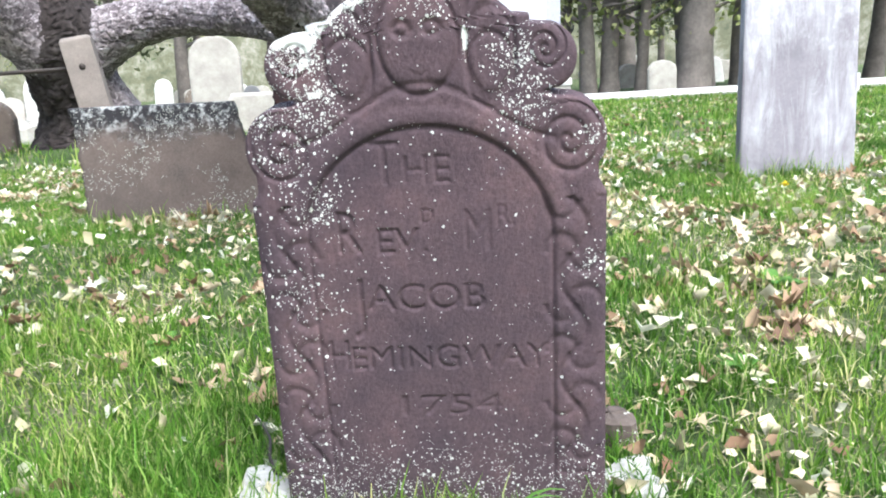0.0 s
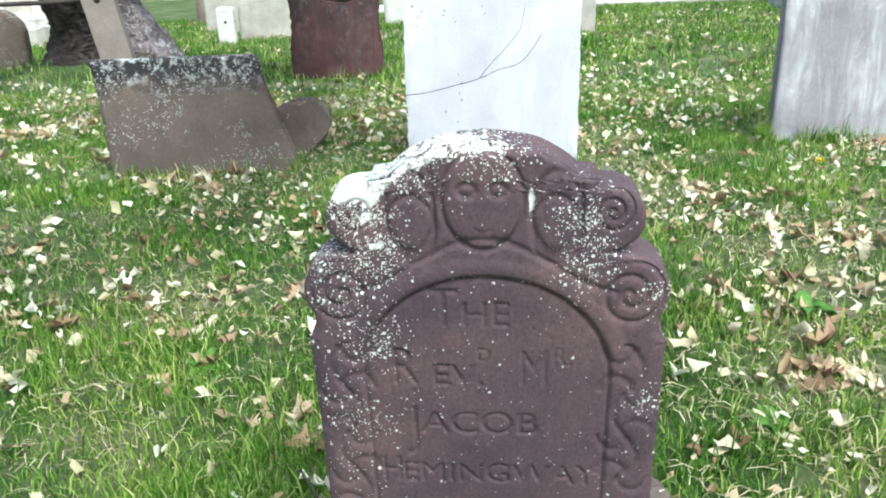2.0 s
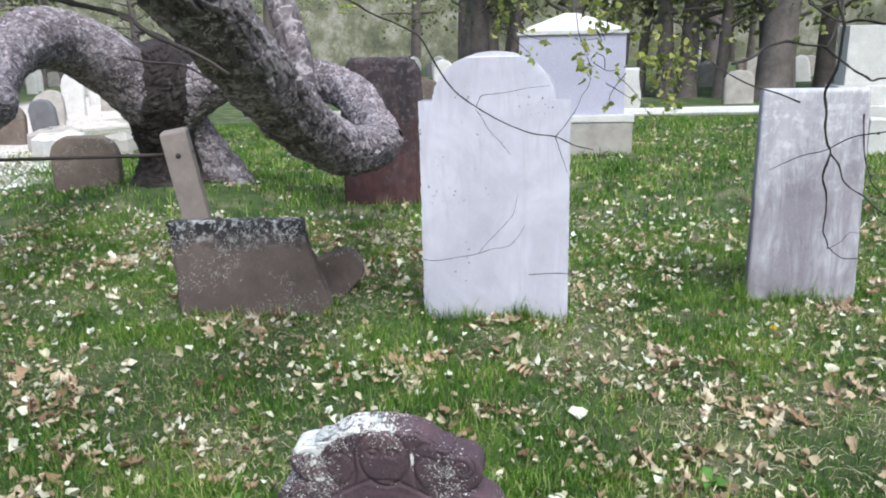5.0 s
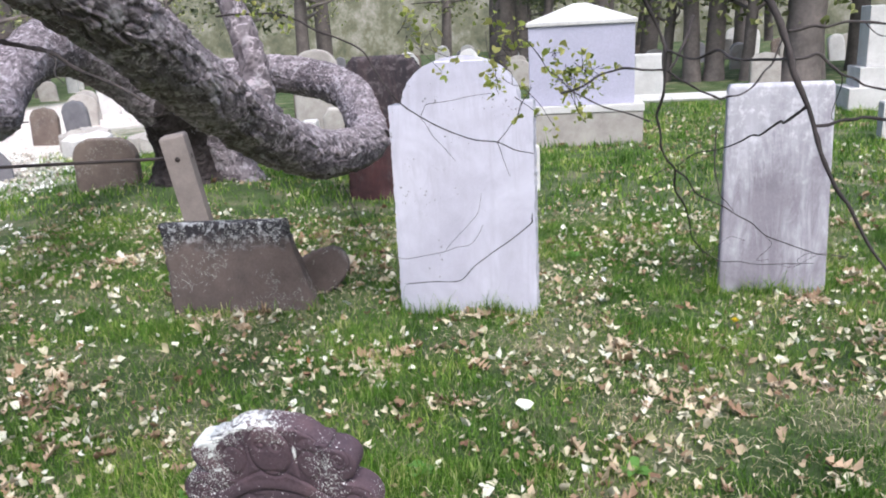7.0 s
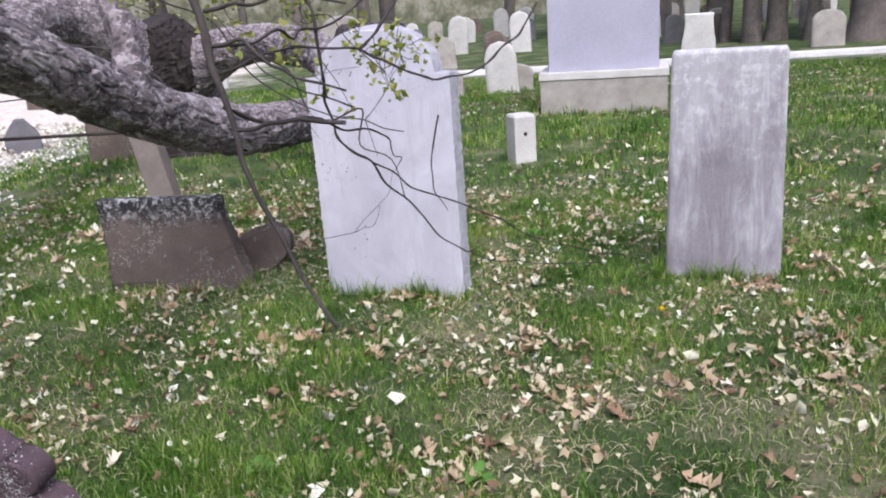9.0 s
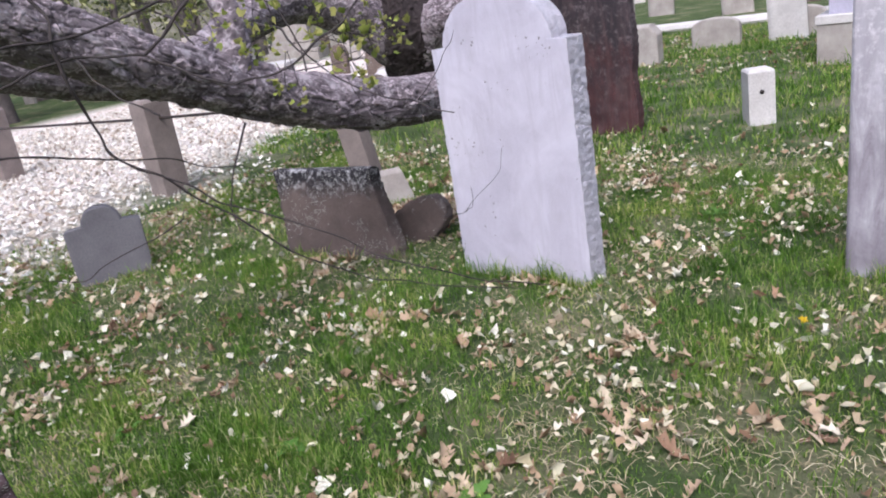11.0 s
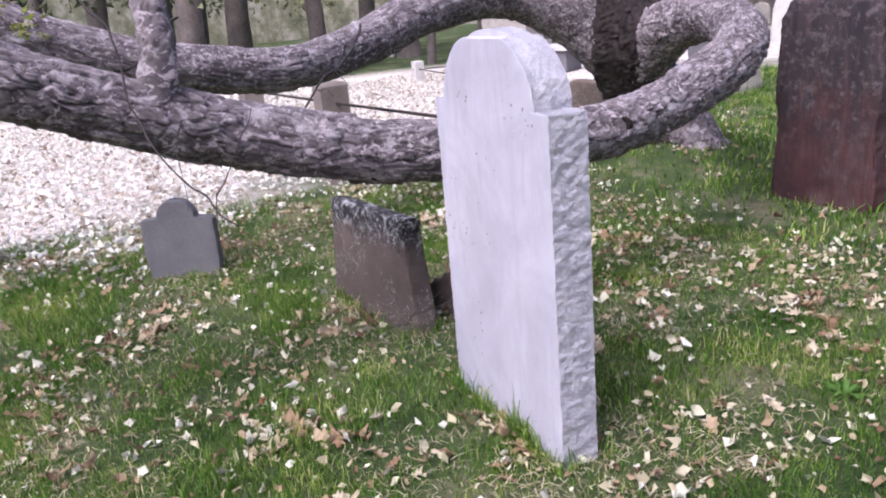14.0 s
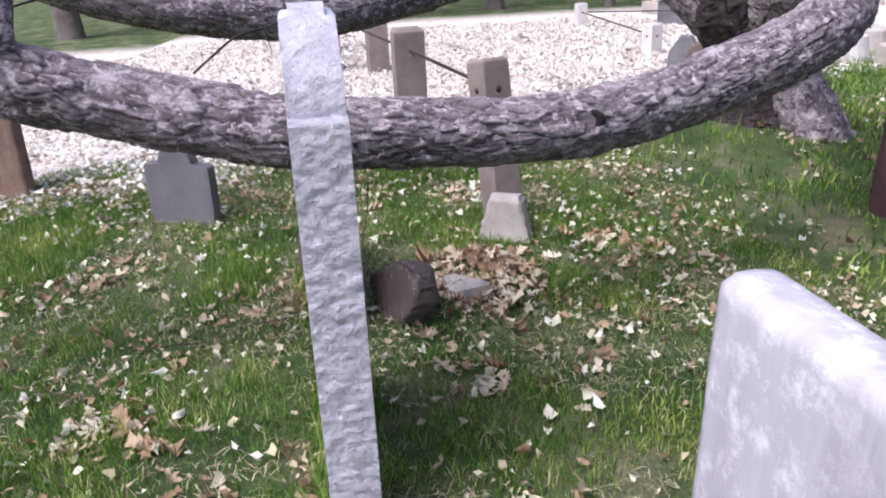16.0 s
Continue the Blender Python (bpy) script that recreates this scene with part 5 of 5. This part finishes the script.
for seed, n, dx, dy, rx, ry in ((48, 60, -1.9, 2.6, 0.28, 0.16), (49, 46, 0.15, 2.75, 0.22, 0.12), (50, 40, 1.3, 2.15, 0.16, 0.12), (51, 36, 2.0, 4.3, 0.16, 0.08), (52, 44, 0.9, 1.95, 0.2, 0.1), (53, 40, -0.35, 1.75, 0.2, 0.12), (54, 36, 1.75, 3.1, 0.2, 0.12), (55, 30, 0.1, 3.93, 0.2, 0.04)):
    litter("leaf_drift", n, (dx - rx, dx + rx), (dy - ry, dy + ry), 0.062, seed, lambda x, y, r: clear(x, y) & (np.hypot((x - dx) / rx, (y - dy) / ry) < 0.4 + 0.6 * r), "small drift of brown oak leaves in the grass", 0.4, 0.01, RUSSET_LEAF)


# ---- small plants and scraps ----
def weed(x, y, size, n, seed, mat, label, name="weed", wide=0.35):
    """A tuft of broad blades that arch out from one root."""
    rng = np.random.default_rng(seed)
    ob = thing(name, pose(x, y, gz(x, y)), label, "plant", "weeds in the grass")
    for k in range(n):
        az, ln, up = rng.uniform(0, 6.28), size * rng.uniform(0.6, 1.1), rng.uniform(0.5, 1.3)
        t = np.linspace(0, 1, 6)
        rx, z = ln * t * math.cos(up * 0.8), ln * (math.sin(up) * t - 0.55 * t * t)
        w = wide * ln * np.sin(np.clip(t * 0.92 + 0.08, 0, 1) * math.pi) * 0.35 + 0.001
        v = []
        for s in (-1, 0, 1):
            v.append(np.stack([rx * math.cos(az) - s * w * math.sin(az), rx * math.sin(az) + s * w * math.cos(az), z + 0.15 * w * abs(s)], -1))
        v = np.stack(v, 1).reshape(-1, 3)
        part("leaf", mesh_from("leaf", v, rings(6, 3, False), mat), ob)
    return ob


WEED = mat_islands("weed_green", [(0.0, (0.09, 0.2, 0.04)), (1.0, (0.17, 0.33, 0.07))], 0.45, 0.35)
for k, (x, y, size, n, wide) in enumerate(((0.12, 2.2, 0.1, 14, 0.6), (0.58, 5.2, 0.13, 26, 0.16), (0.95, 2.3, 0.1, 12, 0.5), (-0.75, 2.0, 0.09, 10, 0.5), (0.7, 1.75, 0.09, 12, 0.55), (1.3, 5.7, 0.1, 16, 0.2))):
    weed(x, y, size, n, 200 + k, WEED, "bright green low weed with arching leaves", "weed", wide)
for k, (x, y, h) in enumerate(((0.12, 1.16, 0.24), (0.11, 1.15, 0.15), (-0.05, 1.17, 0.1), (0.18, 1.16, 0.11), (-0.08, 1.15, 0.13), (0.23, 1.17, 0.08), (-0.20, 1.18, 0.08))):
    weed(x, y, h * 1.1, 3, 230 + k, WEED, "long green grass blades before the headstone", "grass_tuft", 0.05)

def chip(name, x, y, sx, sy, sz, mat, label, turn, seed):
    """A flat broken piece of stone with an uneven outline."""
    rng = np.random.default_rng(seed)
    a = np.linspace(0, 2 * math.pi, 22, endpoint=False)
    r = 0.5 + 0.12 * np.cos(a * 3 + seed) + rng.normal(0, 0.035, 22)
    rows = []
    for k, z in ((0.9, -0.5), (1.0, 0.2), (0.93, 0.85), (0.6, 1.0), (0.0, 1.0)):
        rows.append(np.stack([r * k * np.cos(a) * sx, r * k * np.sin(a) * sy, np.full(22, z * sz) + rng.normal(0, 0.04, 22) * sz], -1))
    ob = new(name, mesh_from(name, np.concatenate(rows), rings(5, 22), mat, False))
    ob.matrix_basis = pose(x, y, gz(x, y), 4, -3, turn)
    tagged(ob, label, "stone", "broken stones")


CHIP = mat_stone("chip_stone", (0.3, 0.29, 0.28), (0.5, 0.48, 0.46), grain=70, patch=14, bump_by=0.6)
chip("stone_chip", -0.28, 1.30, 0.1, 0.15, 0.03, CHIP, "pale broken stone at the foot of the headstone", 20, 1)
chip("stone_chip", 0.37, 1.32, 0.13, 0.12, 0.025, CHIP, "pale broken stone at the foot of the headstone", -15, 2)
chip("stone_chip", 0.36, 1.48, 0.11, 0.08, 0.06, CRUSTED, "brown broken stone at the foot of the headstone", 10, 3)
chip("stone_chip", -1.3, 4.72, 0.26, 0.18, 0.08, GRANITE, "grey stone half sunk in dry leaves", 30, 4)
chip("stone_chip", -7.9, 11.4, 0.8, 0.5, 0.4, PALE_STONE, "broken white stone lying in the grass", 30, 5)
chip("stone_chip", -7.0, 11.9, 0.9, 0.5, 0.35, GRANITE, "broken grey stone lying in the grass", 70, 6)
chip("stone_chip", -8.6, 12.3, 0.9, 0.6, 0.4, GRANITE, "broken grey stone lying in the grass", 10, 7)

# a dandelion
flower = thing("dandelion", pose(1.5, 3.8, gz(1.5, 3.8)), "single yellow dandelion flower in the grass", "flower")
v, f = tube([(0, 0, 0, 0.002), (0.004, 0, 0.03, 0.002), (0.006, 0, 0.055, 0.002)], 6, 4)
part("stem", mesh_from("stem", v, f, WEED), flower)
YELLOW = mat_islands("dandelion_yellow", [(0.0, (0.7, 0.5, 0.02)), (1.0, (0.8, 0.62, 0.04))], 0.6)
v, f = leaf_sheets(np.random.default_rng(3).normal(0, 0.006, (40, 3)) * (1, 1, 0.4) + (0.006, 0, 0.058), 0.012, 3, 0.7)
part("petals", mesh_from("petals", v, f, YELLOW), flower)

# dead stalks heaped behind the marble
rng = np.random.default_rng(12)
heap = []
for _ in range(26):
    c, a, ln, hz = rng.normal(0, 1, 2) * (0.05, 0.035), rng.uniform(0, 6.28), rng.uniform(0.015, 0.05), rng.uniform(0.0, 0.03)
    d = np.array([math.cos(a), math.sin(a)]) * ln
    heap.append(tube([(*(c - d), hz, 0.0022), (*(c + rng.normal(0, 0.012, 2)), hz + rng.uniform(0, 0.025), 0.002), (*(c + d), hz + rng.normal(0, 0.012), 0.0012)], 5, 4))
v, f = join(heap)
ob = new("stalk_heap", mesh_from("stalks", v, f, STRAW))
ob.matrix_basis = pose(0.76, 4.5, gz(0.76, 4.5) + 0.01)
tagged(ob, "small heap of pale dead stalks in the grass", "plant debris", kind="stuff")
# a white blossom scrap on the heap and a few red leaves
for name, x, y, up, size, stops, label, kind in (("white_scrap", 0.8, 4.5, 0.06, 0.07, ((0.0, (0.85, 0.85, 0.84)), (1.0, (0.9, 0.9, 0.89))), "white scrap of petal lying on dead stalks", "petal"),
                                           ("red_leaf", -0.7, 3.16, 0.03, 0.075, ((0.0, (0.42, 0.1, 0.07)), (1.0, (0.5, 0.14, 0.1))), "curled red leaf lying in the grass", "leaf"),
                                           ("red_leaf", -1.05, 4.6, 0.03, 0.075, ((0.0, (0.4, 0.12, 0.08)), (1.0, (0.48, 0.16, 0.1))), "curled red leaf lying in the grass", "leaf")):
    v, f = oak_leaves(np.zeros((1, 3)), size, 8, 0.5)
    ob = new(name, mesh_from(name, v, f, mat_islands(name, list(stops), 0.6, 0.15)))
    ob.matrix_basis = pose(x, y, gz(x, y) + up)
    tagged(ob, label, kind)

# a dry stick leaning at the headstone's foot
v, f = tube([(0, 0, 0.01, 0.004), (-0.03, 0.05, 0.03, 0.0035), (-0.05, 0.12, 0.04, 0.003), (-0.1, 0.2, 0.05, 0.002)], 7, 6)
ob = new("dry_stick", mesh_from("stick", v, f, TWIG))
ob.matrix_basis = pose(-0.26, 1.33, gz(-0.26, 1.33) + 0.01)
tagged(ob, "dry bent stick lying at the foot of the headstone", "stick")
